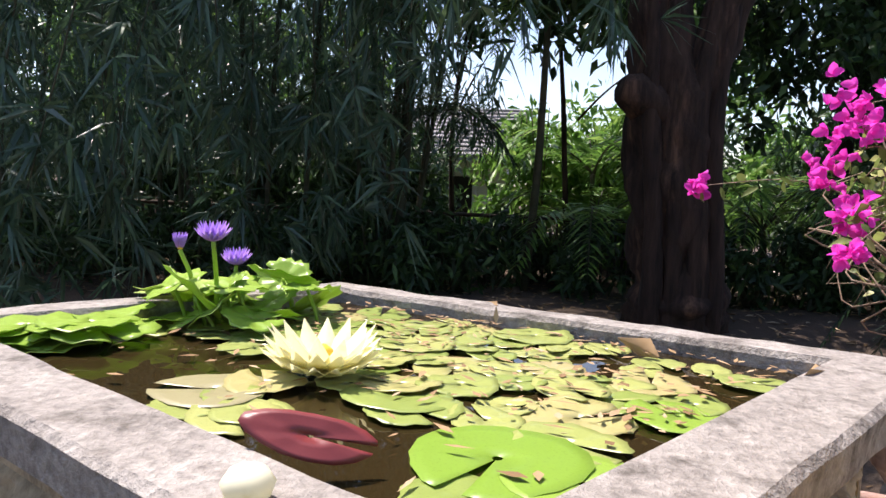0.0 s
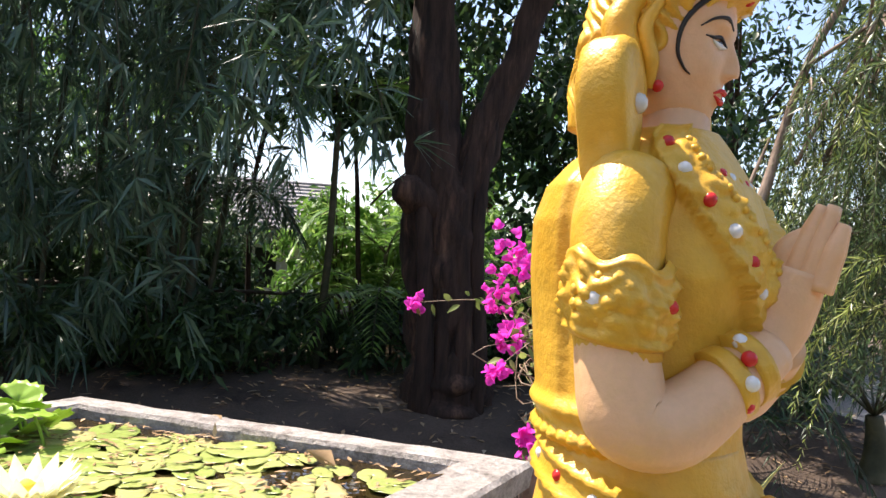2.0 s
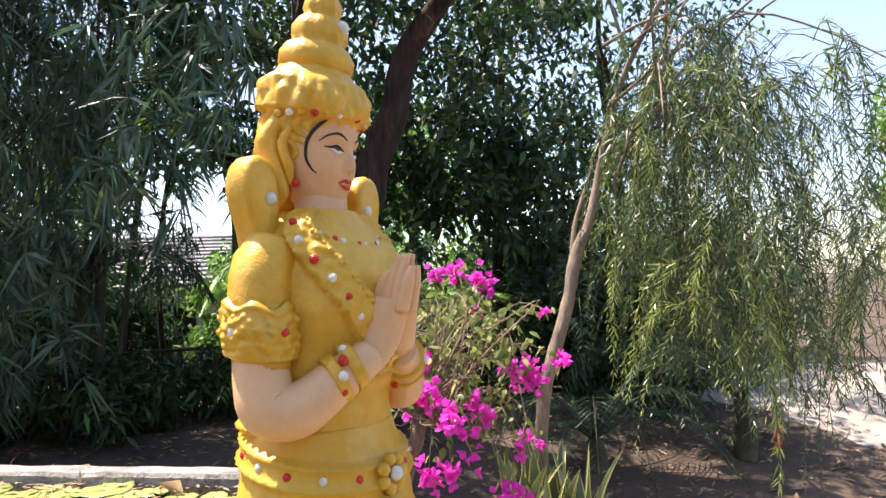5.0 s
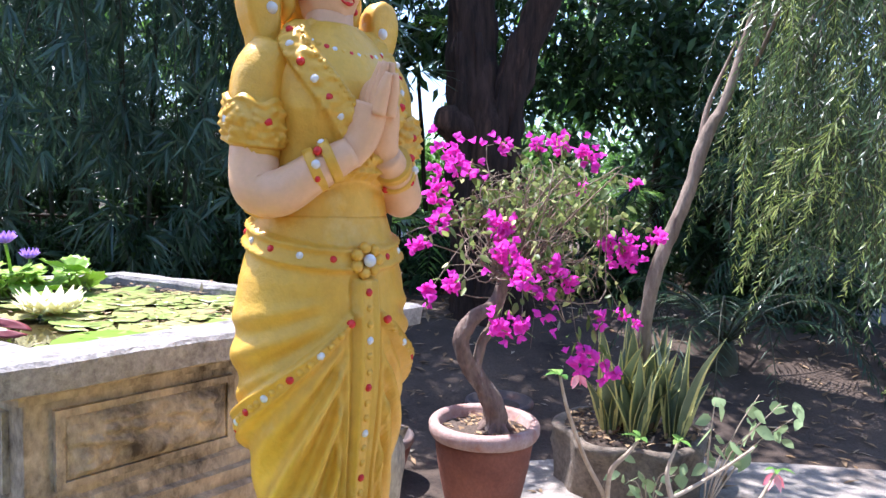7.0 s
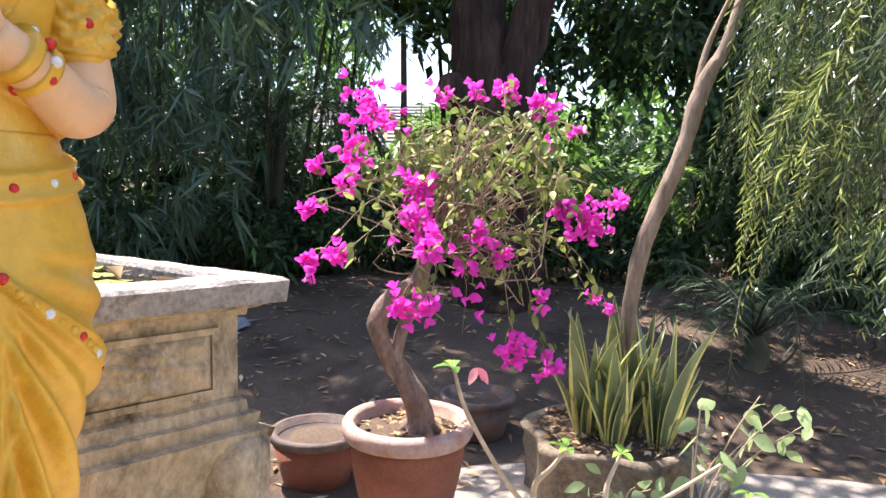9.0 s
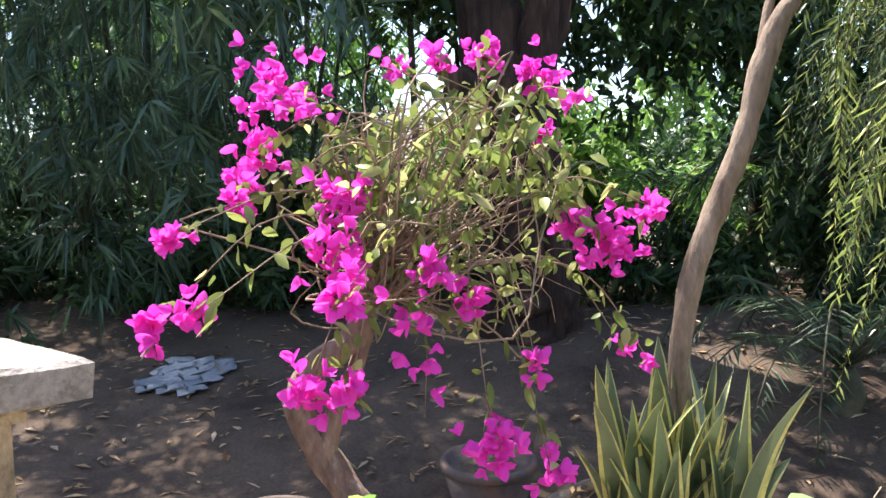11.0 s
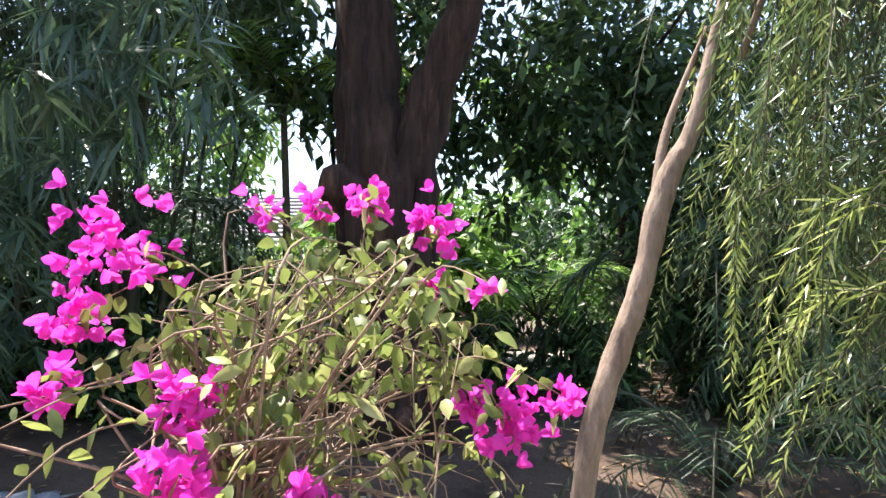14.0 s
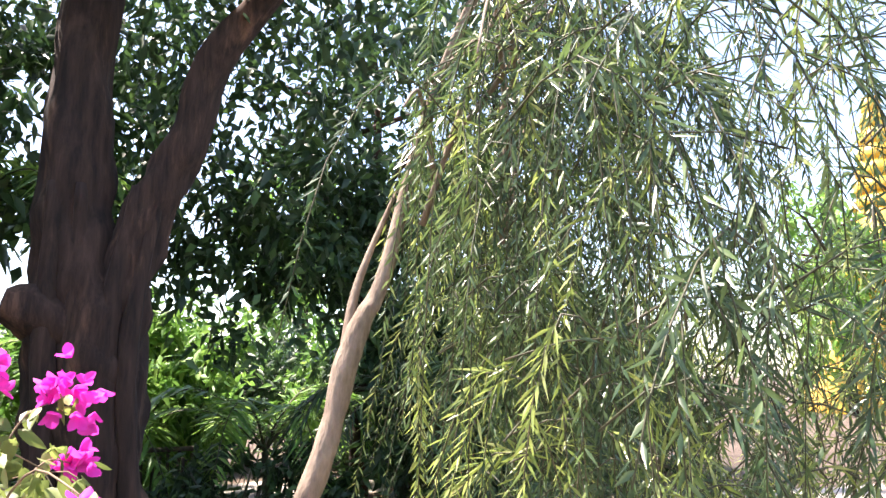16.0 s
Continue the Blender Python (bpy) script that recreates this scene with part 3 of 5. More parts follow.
# ---- statue ----
def make_statue():
    """A standing figure with joined palms, in one mesh. It faces +x; heights are above the ground."""
    bm = bmesh.new()
    GOLD, SKIN, RED, PEARL, BLACK = range(5)

    def paint(slot, start):
        bm.faces.ensure_lookup_table()
        for f in bm.faces[start:]:
            f.material_index = slot

    def sculpt(levels, slot, seg=48, rings=None, relief=None):
        """A closed body through rings of (height, forward, half depth, half width); relief(angle, height) is added outwards."""
        start = len(bm.faces)
        z0 = [v[0] for v in levels]
        heights = z0 if rings is None else np.linspace(z0[0], z0[-1], rings)
        grid = []
        for z in heights:
            fx, dx, wy = (float(np.interp(z, z0, [v[i] for v in levels])) for i in (1, 2, 3))
            ring = []
            for s in range(seg):
                a = 2 * math.pi * s / seg
                a = a - 2 * math.pi if a > math.pi else a
                q = relief(a, z) if relief else 0.0
                ring.append(bm.verts.new((fx + (dx + q) * math.cos(a), (wy + q) * math.sin(a), z)))
            grid.append(ring)
        for lo, hi in zip(grid, grid[1:]):
            for s in range(seg):
                bm.faces.new((lo[s], lo[(s + 1) % seg], hi[(s + 1) % seg], hi[s]))
        bm.faces.new(grid[0])
        bm.faces.new(grid[-1])
        paint(slot, start)

    def limb(pts, rad, slot, seg=16, n=None, flat=1.0):
        start = len(bm.faces)
        tube(pts, rad, seg, n, bm=bm, flat=flat)
        paint(slot, start)

    def gem(p, r, slot):
        start = len(bm.faces)
        r = r * 0.66
        lathe([(r * math.sin(0.15 + k * 0.57), -r * math.cos(0.15 + k * 0.57)) for k in range(6)], 9, bm=bm, centre=p)
        paint(slot, start)

    def bell(v, mid, width):
        return math.exp(-((v - mid) / width) ** 2)

    def step(v, lo, hi):
        t = min(max((v - lo) / (hi - lo), 0), 1)
        return t * t * (3 - 2 * t)

    def lumps(x, y, z, scale):
        """Rounded carved knobs."""
        return max(0.0, 1 - 1.15 * noise.voronoi(Vector((x, y, z)) * scale)[0][0])

    # pedestal
    sculpt([(-0.02, 0, 0.26, 0.26), (0.08, 0, 0.26, 0.26), (0.12, 0, 0.22, 0.22), (0.55, 0, 0.2, 0.2), (0.6, 0, 0.24, 0.24), (0.66, 0, 0.24, 0.24)], GOLD, 32)

    # wrapped skirt: fanned folds from the belt clasp, a gemmed sash, a central strip, the belt
    hips = [(0.64, 0, 0.128, 0.148), (0.72, 0, 0.116, 0.138), (0.85, 0, 0.108, 0.128), (1.0, 0, 0.116, 0.142), (1.12, -0.002, 0.131, 0.168), (1.22, -0.003, 0.139, 0.184), (1.3, -0.004, 0.139, 0.186),
            (1.38, -0.005, 0.132, 0.172), (1.44, -0.007, 0.121, 0.155), (1.5, -0.012, 0.112, 0.138)]

    def belt_line(a):
        return 1.42 + 0.032 * (1 - math.cos(a))

    def fan(a, z):
        u = max(abs(a), 0.03)
        return (1.39 - z) / (u ** 0.62 + 0.04)

    def skirt_relief(a, z):
        q = 0.0
        f, u = fan(a, z), abs(a)
        if z < 1.385 and f > 0:
            ph = 19 * math.log(max(f, 0.02) / 0.235) + 0.35 * noise.noise(Vector((a * 1.5, z * 4, 1)))
            crest = (0.5 + 0.5 * math.sin(ph)) ** 1.4
            depth = 0.029 * step(f, 0.2, 0.34) * step(u, 0.2, 0.4) * (1 - 0.45 * step(u, 1.5, 2.6)) * (0.65 + 0.35 * step(z, 0.8, 1.1))
            q += depth * (crest - 0.35)
            q += 0.006 * step(f, 0.03, 0.08) * (1 - step(f, 0.15, 0.175)) * math.sin(110 * f + 1.5 * u) * step(u, 0.4, 0.8)
            # sash edge to edge
            q += 0.016 * step(f, 0.17, 0.18) * (1 - step(f, 0.208, 0.218)) * step(u, 0.13, 0.2)
            q += 0.007 * (bell(f, 0.177, 0.006) + bell(f, 0.213, 0.006)) * step(u, 0.13, 0.2)
            # strip down the middle, with pleats beside it
            q += 0.012 * (1 - step(u, 0.105, 0.13)) + 0.011 * bell(u, 0.1, 0.02) - 0.006 * bell(u, 0.155, 0.025)
            q += 0.013 * (bell(u, 0.22, 0.03) + 0.8 * bell(u, 0.32, 0.03)) * step(1.36 - z, 0.0, 0.3)
        b = z - belt_line(a)
        q += 0.008 * step(b, -0.022, -0.016) * (1 - step(b, 0.016, 0.022)) + 0.008 * (bell(b, -0.018, 0.006) + bell(b, 0.018, 0.006))
        return q

    sculpt(hips, GOLD, 220, 190, skirt_relief)

    def on_skirt(a, z, off):
        fx, dx, wy = (float(np.interp(z, [v[0] for v in hips], [v[i] for v in hips])) for i in (1, 2, 3))
        q = skirt_relief(a, z) + off
        return Vector((fx + (dx + q) * math.cos(a), (wy + q) * math.sin(a), z))

    for k in range(20):
        z = 1.36 - k * 0.03
        gem(on_skirt(0, z, -0.003), 0.013 if k % 3 == 0 else 0.0125, (RED, GOLD, GOLD, PEARL, GOLD, GOLD)[k % 6])
    for s in (-1, 1):
        for k in range(22):
            a = 0.22 + k * 0.1
            z = 1.39 - 0.195 * (a ** 0.62 + 0.04)
            gem(on_skirt(a * s, z, -0.003), 0.013 if k % 3 == 0 else 0.0125, (RED, GOLD, GOLD, PEARL, GOLD, GOLD)[k % 6])
    for k in range(1, 16):
        a = 2 * math.pi * k / 16
        gem(on_skirt(a - 2 * math.pi if a > math.pi else a, belt_line(a), -0.003), 0.0115, (PEARL, RED)[k % 2])
    # clasp
    for k in range(7):
        a = 2 * math.pi * k / 7
        gem((0.133, 0.026 * math.cos(a), 1.42 + 0.024 * math.sin(a)), 0.018, GOLD)
    gem((0.141, 0, 1.42), 0.019, PEARL)

    # belly, chest with beaded bands over the shoulders, roped hem of the bodice
    trunk = [(1.46, -0.008, 0.116, 0.146), (1.5, -0.013, 0.113, 0.137), (1.55, -0.016, 0.114, 0.131), (1.62, -0.016, 0.124, 0.13), (1.69, -0.016, 0.131, 0.136), (1.75, -0.018, 0.127, 0.141), (1.79, -0.017, 0.112, 0.138),
             (1.82, -0.012, 0.09, 0.118), (1.845, -0.004, 0.066, 0.09), (1.862, 0.0, 0.05, 0.06)]

    def band_line(z):
        return float(np.interp(z, (1.58, 1.64, 1.72, 1.79, 1.85), (0.06, 0.16, 0.48, 0.8, 1.15)))

    def chest_relief(a, z):
        u, q = abs(a), 0.0
        if z > 1.58:
            w = (u - band_line(z)) / 0.26
            raised = 1 - step(abs(w), 0.8, 1.0)
            q += 0.011 * raised + 0.005 * bell(abs(w), 0.85, 0.1)
            if raised > 0.3:
                q += 0.011 * lumps(0.12 * math.cos(a), 0.14 * math.sin(a), z, 62)
            # swell of the breast beside the bands
            q += 0.012 * math.exp(-((u - 0.75) / 0.4) ** 2 - ((z - 1.69) / 0.05) ** 2)
        h = z - (1.505 + 0.075 * max(0.0, math.cos(a)) ** 2)
        q += 0.008 * step(h, -0.012, 0.0) + 0.013 * bell(h, 0.0, 0.01) * (0.65 + 0.35 * math.sin(50 * a + 90 * z)) + 0.009 * bell(h, 0.03, 0.01)
        # soft cape edge down the back
        q += 0.006 * step(u, 1.9, 2.0) * step(z, 1.5, 1.56)
        return q

    sculpt(trunk, GOLD, 180, 110, chest_relief)

    def on_chest(a, z, off):
        fx, dx, wy = (float(np.interp(z, [v[0] for v in trunk], [v[i] for v in trunk])) for i in (1, 2, 3))
        q = chest_relief(a, z) + off
        return Vector((fx + (dx + q) * math.cos(a), (wy + q) * math.sin(a), z))

    for s in (-1, 1):
        for k in range(8):
            z = 1.835 - k * 0.031
            gem(on_chest((band_line(z) + 0.08) * s, z, -0.004), 0.0125, (RED, PEARL)[k % 2])
        for k in range(24):
            z = 1.84 - k * 0.0105
            gem(on_chest(max(0.03, band_line(z) - 0.17) * s, z, -0.002), 0.008, GOLD)
    for k in range(15):
        a = -1.25 + 2.5 * k / 14
        gem((0.062 * math.cos(a) + 0.03, 0.092 * math.sin(a), 1.832 - 0.034 * math.cos(a)), 0.011, (RED, PEARL, GOLD)[k % 3])

    # arms
    for s in (-1, 1):
        # upright scroll on the shoulder, thick in depth, curling outwards at the top
        start = len(bm.faces)
        outline = smooth_line([(0.112, 1.785), (0.146, 1.785), (0.157, 1.82), (0.172, 1.86), (0.178, 1.9), (0.166, 1.936), (0.14, 1.946), (0.116, 1.93), (0.106, 1.9), (0.106, 1.84)], 40)
        rows = []
        for dx, shrink in ((-0.052, 0.72), (-0.048, 0.92), (-0.037, 1.0), (-0.008, 1.0), (0.002, 0.93), (0.006, 0.72)):
            rows.append([bm.verts.new((dx, s * (0.147 + (p.x - 0.147) * shrink), 1.87 + (p.y - 1.87) * shrink)) for p in outline])
        n = len(outline)
        for lo, hi in zip(rows, rows[1:]):
            for k in range(n):
                bm.faces.new((lo[k], lo[(k + 1) % n], hi[(k + 1) % n], hi[k]))
        bm.faces.new(rows[0])
        bm.faces.new(rows[-1])
        paint(GOLD, start)
        gem((0.004, 0.13 * s, 1.875), 0.018, PEARL)
        limb([(0.0, 0.118 * s, 1.79), (0.0, 0.15 * s, 1.745), (0.005, 0.162 * s, 1.66), (0.015, 0.166 * s, 1.6)], [0.05, 0.05, 0.047, 0.043], GOLD, 24, 20)
        limb([(0.008, 0.164 * s, 1.64), (0.015, 0.169 * s, 1.59), (0.028, 0.167 * s, 1.548), (0.062, 0.142 * s, 1.542), (0.1, 0.095 * s, 1.58), (0.13, 0.039 * s, 1.618)], [0.042, 0.044, 0.046, 0.043, 0.036, 0.029], SKIN, 24, 36)
        # armlet of carved curls
        start = len(bm.faces)
        rows = []
        for j in range(30):
            v = j / 29
            ring = []
            for k in range(72):
                a = 2 * math.pi * k / 72
                x, y = math.cos(a), math.sin(a)
                r = 0.046 + 0.008 * math.sin(math.pi * v) ** 0.6
                if 0.05 < v < 0.95:
                    r += 0.015 * lumps(x * 0.055, y * 0.055 + s, 0.09 * v, 66) * math.sin(math.pi * v) ** 0.4
                r += 0.004 * (bell(v, 0.06, 0.05) + bell(v, 0.94, 0.05))
                ring.append(bm.verts.new((0.008 + r * x, 0.163 * s + r * y, 1.71 - 0.088 * v + 0.006 * math.sin(5 * a) * (1 - v) - 0.15 * r * x)))
            rows.append(ring)
        for lo, hi in zip(rows, rows[1:]):
            for k in range(72):
                bm.faces.new((lo[k], lo[(k + 1) % 72], hi[(k + 1) % 72], hi[k]))
        paint(GOLD, start)
        for k in range(9):
            a = 2 * math.pi * k / 9
            gem((0.004 + 0.021 * math.cos(a), 0.213 * s, 1.667 + 0.021 * math.sin(a)), 0.011, GOLD)
        gem((0.004, 0.211 * s, 1.667), 0.021, PEARL)
        gem((0.064, 0.17 * s, 1.662), 0.0125, RED)
        # bracelets
        for cx, cy, cz in ((0.098, 0.094, 1.583), (0.112, 0.071, 1.6)):
            limb([(cx - 0.005, (cy + 0.007) * s, cz - 0.004), (cx + 0.005, (cy - 0.007) * s, cz + 0.004)], [0.041, 0.041], GOLD, 24, 4)
        for k in range(10):
            a = 2 * math.pi * k / 10
            gem((0.105 + 0.026 * math.cos(a), (0.082 + 0.034 * math.cos(a)) * s, 1.592 + 0.04 * math.sin(a)), 0.0125, (PEARL, RED)[k % 2])
        # palm and close fingers
        limb([(0.122, 0.045 * s, 1.608), (0.136, 0.024 * s, 1.642), (0.146, 0.017 * s, 1.676), (0.153, 0.013 * s, 1.705)], [0.03, 0.033, 0.033, 0.03], SKIN, 18, 14, 0.62)
        for dx, top in ((-0.024, 1.752), (-0.009, 1.778), (0.006, 1.778), (0.02, 1.758)):
            limb([(0.15 + dx * 1.05, 0.012 * s, 1.685), (0.163 + dx * 1.0, 0.0105 * s, 1.73), (0.178 + dx * 0.72, 0.007 * s, top)], [0.0135, 0.0125, 0.0065], SKIN, 12, 12)
        limb([(0.118, 0.026 * s, 1.65), (0.121, 0.018 * s, 1.69), (0.135, 0.011 * s, 1.722)], [0.015, 0.0125, 0.007], SKIN, 12, 10)

    # neck and head; the head is modelled upright, then turned and set back
    sculpt([(1.84, 0.0, 0.056, 0.064), (1.865, 0.0, 0.046, 0.048), (1.91, 0.0, 0.045, 0.046)], SKIN, 24)
    bm.verts.ensure_lookup_table()
    first = len(bm.verts)
    face = [(1.866, 0.034, 0.02, 0.018), (1.872, 0.032, 0.034, 0.03), (1.885, 0.026, 0.051, 0.043), (1.905, 0.018, 0.064, 0.054), (1.935, 0.012, 0.073, 0.064), (1.97, 0.006, 0.08, 0.071), (2.01, 0.002, 0.082, 0.074), (2.06, -0.004, 0.078, 0.073)]

    def face_relief(a, z):
        u = abs(a)
        q = 0.016 * bell(u, 0, 0.1) * step(z, 1.944, 1.95) * (1 - step(z, 1.952, 1.998))
        q += 0.005 * bell(u, 0.13, 0.06) * bell(z, 1.95, 0.006)
        q -= 0.0055 * math.exp(-((u - 0.42) / 0.2) ** 2 - ((z - 1.982) / 0.011) ** 2)
        q += 0.003 * math.exp(-((u - 0.4) / 0.3) ** 2 - ((z - 2.002) / 0.008) ** 2)
        q += 0.004 * math.exp(-((u - 0.6) / 0.3) ** 2 - ((z - 1.948) / 0.02) ** 2)
        q += 0.005 * math.exp(-(u / 0.22) ** 2) * (bell(z, 1.929, 0.005) + bell(z, 1.919, 0.005))
        q += 0.005 * math.exp(-(u / 0.3) ** 2 - ((z - 1.886) / 0.011) ** 2)
        return q

    sculpt(face, SKIN, 128, 80, face_relief)

    def on_face(a, z, off=0.0005):
        fx, dx, wy = (float(np.interp(z, [v[0] for v in face], [v[i] for v in face])) for i in (1, 2, 3))
        q = face_relief(a, z) + off
        return Vector((fx + (dx + q) * math.cos(a), (wy + q) * math.sin(a), z))

    limb([on_face(a, z) for a, z in ((-0.3, 1.925), (-0.12, 1.9305), (0, 1.929), (0.12, 1.9305), (0.3, 1.925))], [0.0012, 0.0034, 0.0034, 0.0012], RED, 8, 16)
    limb([on_face(a, z) for a, z in ((-0.26, 1.923), (-0.1, 1.919), (0.1, 1.919), (0.26, 1.923))], [0.0012, 0.0042, 0.0012], RED, 8, 14)
    for s in (-1, 1):
        limb([on_face(a * s, z) for a, z in ((0.17, 2.0), (0.4, 2.008), (0.65, 2.003), (0.85, 1.991))], [0.0012, 0.0028, 0.0018, 0.0008], BLACK, 6, 16)
        limb([on_face(a * s, z) for a, z in ((0.2, 1.979), (0.38, 1.987), (0.56, 1.984), (0.74, 1.983))], [0.001, 0.0026, 0.0022, 0.0008], BLACK, 6, 14)
        limb([on_face(a * s, z) for a, z in ((0.22, 1.978), (0.4, 1.977), (0.58, 1.981))], [0.001, 0.005, 0.001], PEARL, 8, 12)
        gem(on_face(0.39 * s, 1.979, 0.001), 0.0068, BLACK)
        limb([on_face(a * s, z, 0.001) for a, z in ((0.0, 2.036), (0.45, 2.033), (0.85, 2.018), (1.1, 1.99), (1.14, 1.96), (1.02, 1.942), (0.9, 1.936))], [0.0036, 0.0036, 0.0032, 0.0022, 0.0008], BLACK, 6, 30)
        gem((0.03, 0.068 * s, 1.915), 0.011, RED)
        # lock of hair from the temple to the shoulder
        limb([(-0.01, 0.082 * s, 2.02), (-0.024, 0.09 * s, 1.975), (-0.004, 0.089 * s, 1.93), (0.008, 0.08 * s, 1.895), (0.002, 0.085 * s, 1.862)], [0.012, 0.021, 0.019, 0.017, 0.007], GOLD, 14, 24)
        limb([(0.014, 0.08 * s, 2.01), (0.004, 0.084 * s, 1.975), (0.018, 0.078 * s, 1.94), (0.022, 0.072 * s, 1.91)], [0.006, 0.01, 0.01, 0.005], GOLD, 10, 18)

    def hair_relief(a, z):
        q = 0.004 * math.sin(22 * a + 9 * math.sin(60 * z)) * step(z, 1.86, 1.9) * (1 - step(z, 2.02, 2.035))
        b = step(z, 2.03, 2.04) * (1 - step(z, 2.09, 2.112))
        q += b * (0.008 + 0.012 * lumps(0.1 * math.cos(a), 0.1 * math.sin(a), 0.6 * z, 46))
        return q

    hair = [(1.855, -0.05, 0.036, 0.055), (1.9, -0.036, 0.058, 0.074), (1.96, -0.02, 0.075, 0.084), (2.01, -0.012, 0.083, 0.086), (2.036, -0.003, 0.088, 0.087), (2.07, -0.004, 0.088, 0.086), (2.1, -0.009, 0.078, 0.077), (2.125, -0.012, 0.062, 0.062)]
    sculpt(hair, GOLD, 150, 80, hair_relief)
    sculpt([(2.118, -0.012, 0.06, 0.06), (2.127, -0.012, 0.067, 0.067), (2.145, -0.012, 0.068, 0.068), (2.163, -0.012, 0.056, 0.056), (2.17, -0.012, 0.046, 0.046), (2.178, -0.012, 0.05, 0.05), (2.196, -0.012, 0.05, 0.05), (2.214, -0.012, 0.038, 0.038),
            (2.22, -0.012, 0.03, 0.03), (2.228, -0.012, 0.034, 0.034), (2.244, -0.012, 0.032, 0.032), (2.262, -0.012, 0.018, 0.018), (2.3, -0.012, 0.006, 0.006)], GOLD, 40, None, lambda a, z: 0.0016 * math.sin(9 * a + 30 * z))
    gem((0.036, 0.0, 2.2), 0.018, PEARL)
    for k in range(15):
        a = -1.6 + 3.2 * k / 14
        gem((-0.003 + 0.094 * math.cos(a), 0.092 * math.sin(a), 2.04 - 0.012 * (1 - math.cos(a))), 0.0105, (PEARL, GOLD, RED, GOLD)[(k + 3) % 4])
    turn = Matrix.Rotation(radians(5), 3, "Z") @ Matrix.Rotation(radians(11), 3, "Y")
    pivot = Vector((0, 0, 1.88))
    bm.verts.ensure_lookup_table()
    for v in bm.verts[first:]:
        v.co = turn @ (v.co - pivot) + pivot + Vector((-0.038, -0.004, 0))

    me = bpy.data.meshes.new("praying_statue")
    bmesh.ops.recalc_face_normals(bm, faces=bm.faces)
    for m in (M_GOLD, M_SKIN, M_RED, M_PEARL, M_BLACK):
        me.materials.append(m)
    bm.to_mesh(me)
    bm.free()
    me.polygons.foreach_set("use_smooth", [True] * len(me.polygons))
    ob = new("praying_statue", me)
    ob.matrix_world = pose(1.05, 0.645, 0, 0, 0, -42)
    tagged(ob, "golden painted praying statue with red and clear gems", "statue")


make_statue()


# ---- pots and planters ----
def soil_disc(r, z, bm=None):
    return lathe([(0.01, z - 0.02), (r, z - 0.02), (r, z), (r * 0.5, z + 0.012), (0.01, z + 0.02)], 24, 0.05)


def make_pots():
    pot = thing("bougainvillea_pot", pose(1.405, 2.175, 0), "large terracotta pot with bleached rim on turned foot", "pot")
    pot.scale = (0.91, 0.91, 1)
    part("pot_foot", lathe([(0.2, -0.01), (0.235, 0.0), (0.235, 0.05), (0.205, 0.085), (0.17, 0.11), (0.165, 0.18), (0.185, 0.2), (0.175, 0.215)], 48), M_TERRA, pot)
    part("pot_body", lathe([(0.12, 0.2), (0.165, 0.21), (0.185, 0.27), (0.215, 0.4), (0.23, 0.5), (0.225, 0.535), (0.2, 0.535), (0.19, 0.4)], 48), M_TERRA, pot)
    part("pot_rim", lathe([(0.228, 0.525), (0.25, 0.53), (0.262, 0.55), (0.262, 0.578), (0.252, 0.592), (0.225, 0.594), (0.212, 0.58), (0.21, 0.53)], 48, 0.01), M_RIM, pot, "bleached pinkish rim")
    part("potting_soil", soil_disc(0.212, 0.545), M_GROUND, pot)
    for x, y, r, h, mat, label in ((0.82, 2.87, 0.225, 0.26, M_TERRA, "low terracotta bowl with dark worn rim"), (1.52, 3.6, 0.22, 0.24, M_DARKPOT, "low dark clay bowl of soil")):
        z = rise(x, y) - 0.01
        p = thing("bowl_pot", pose(x, y, z), label, "pot")
        part("pot_body", lathe([(r * 0.66, 0), (r * 0.7, 0.01), (r * 0.95, h * 0.85), (r * 0.86, h * 0.85), (r * 0.8, h * 0.6)], 40), mat, p)
        part("pot_rim", lathe([(r * 0.94, h * 0.83), (r * 1.0, h * 0.87), (r, h * 0.96), (r * 0.97, h), (r * 0.87, h), (r * 0.85, h * 0.85)], 40, 0.01), M_DARKPOT, p)
        part("potting_soil", soil_disc(r * 0.87, h * 0.82), M_GROUND, p)


make_pots()


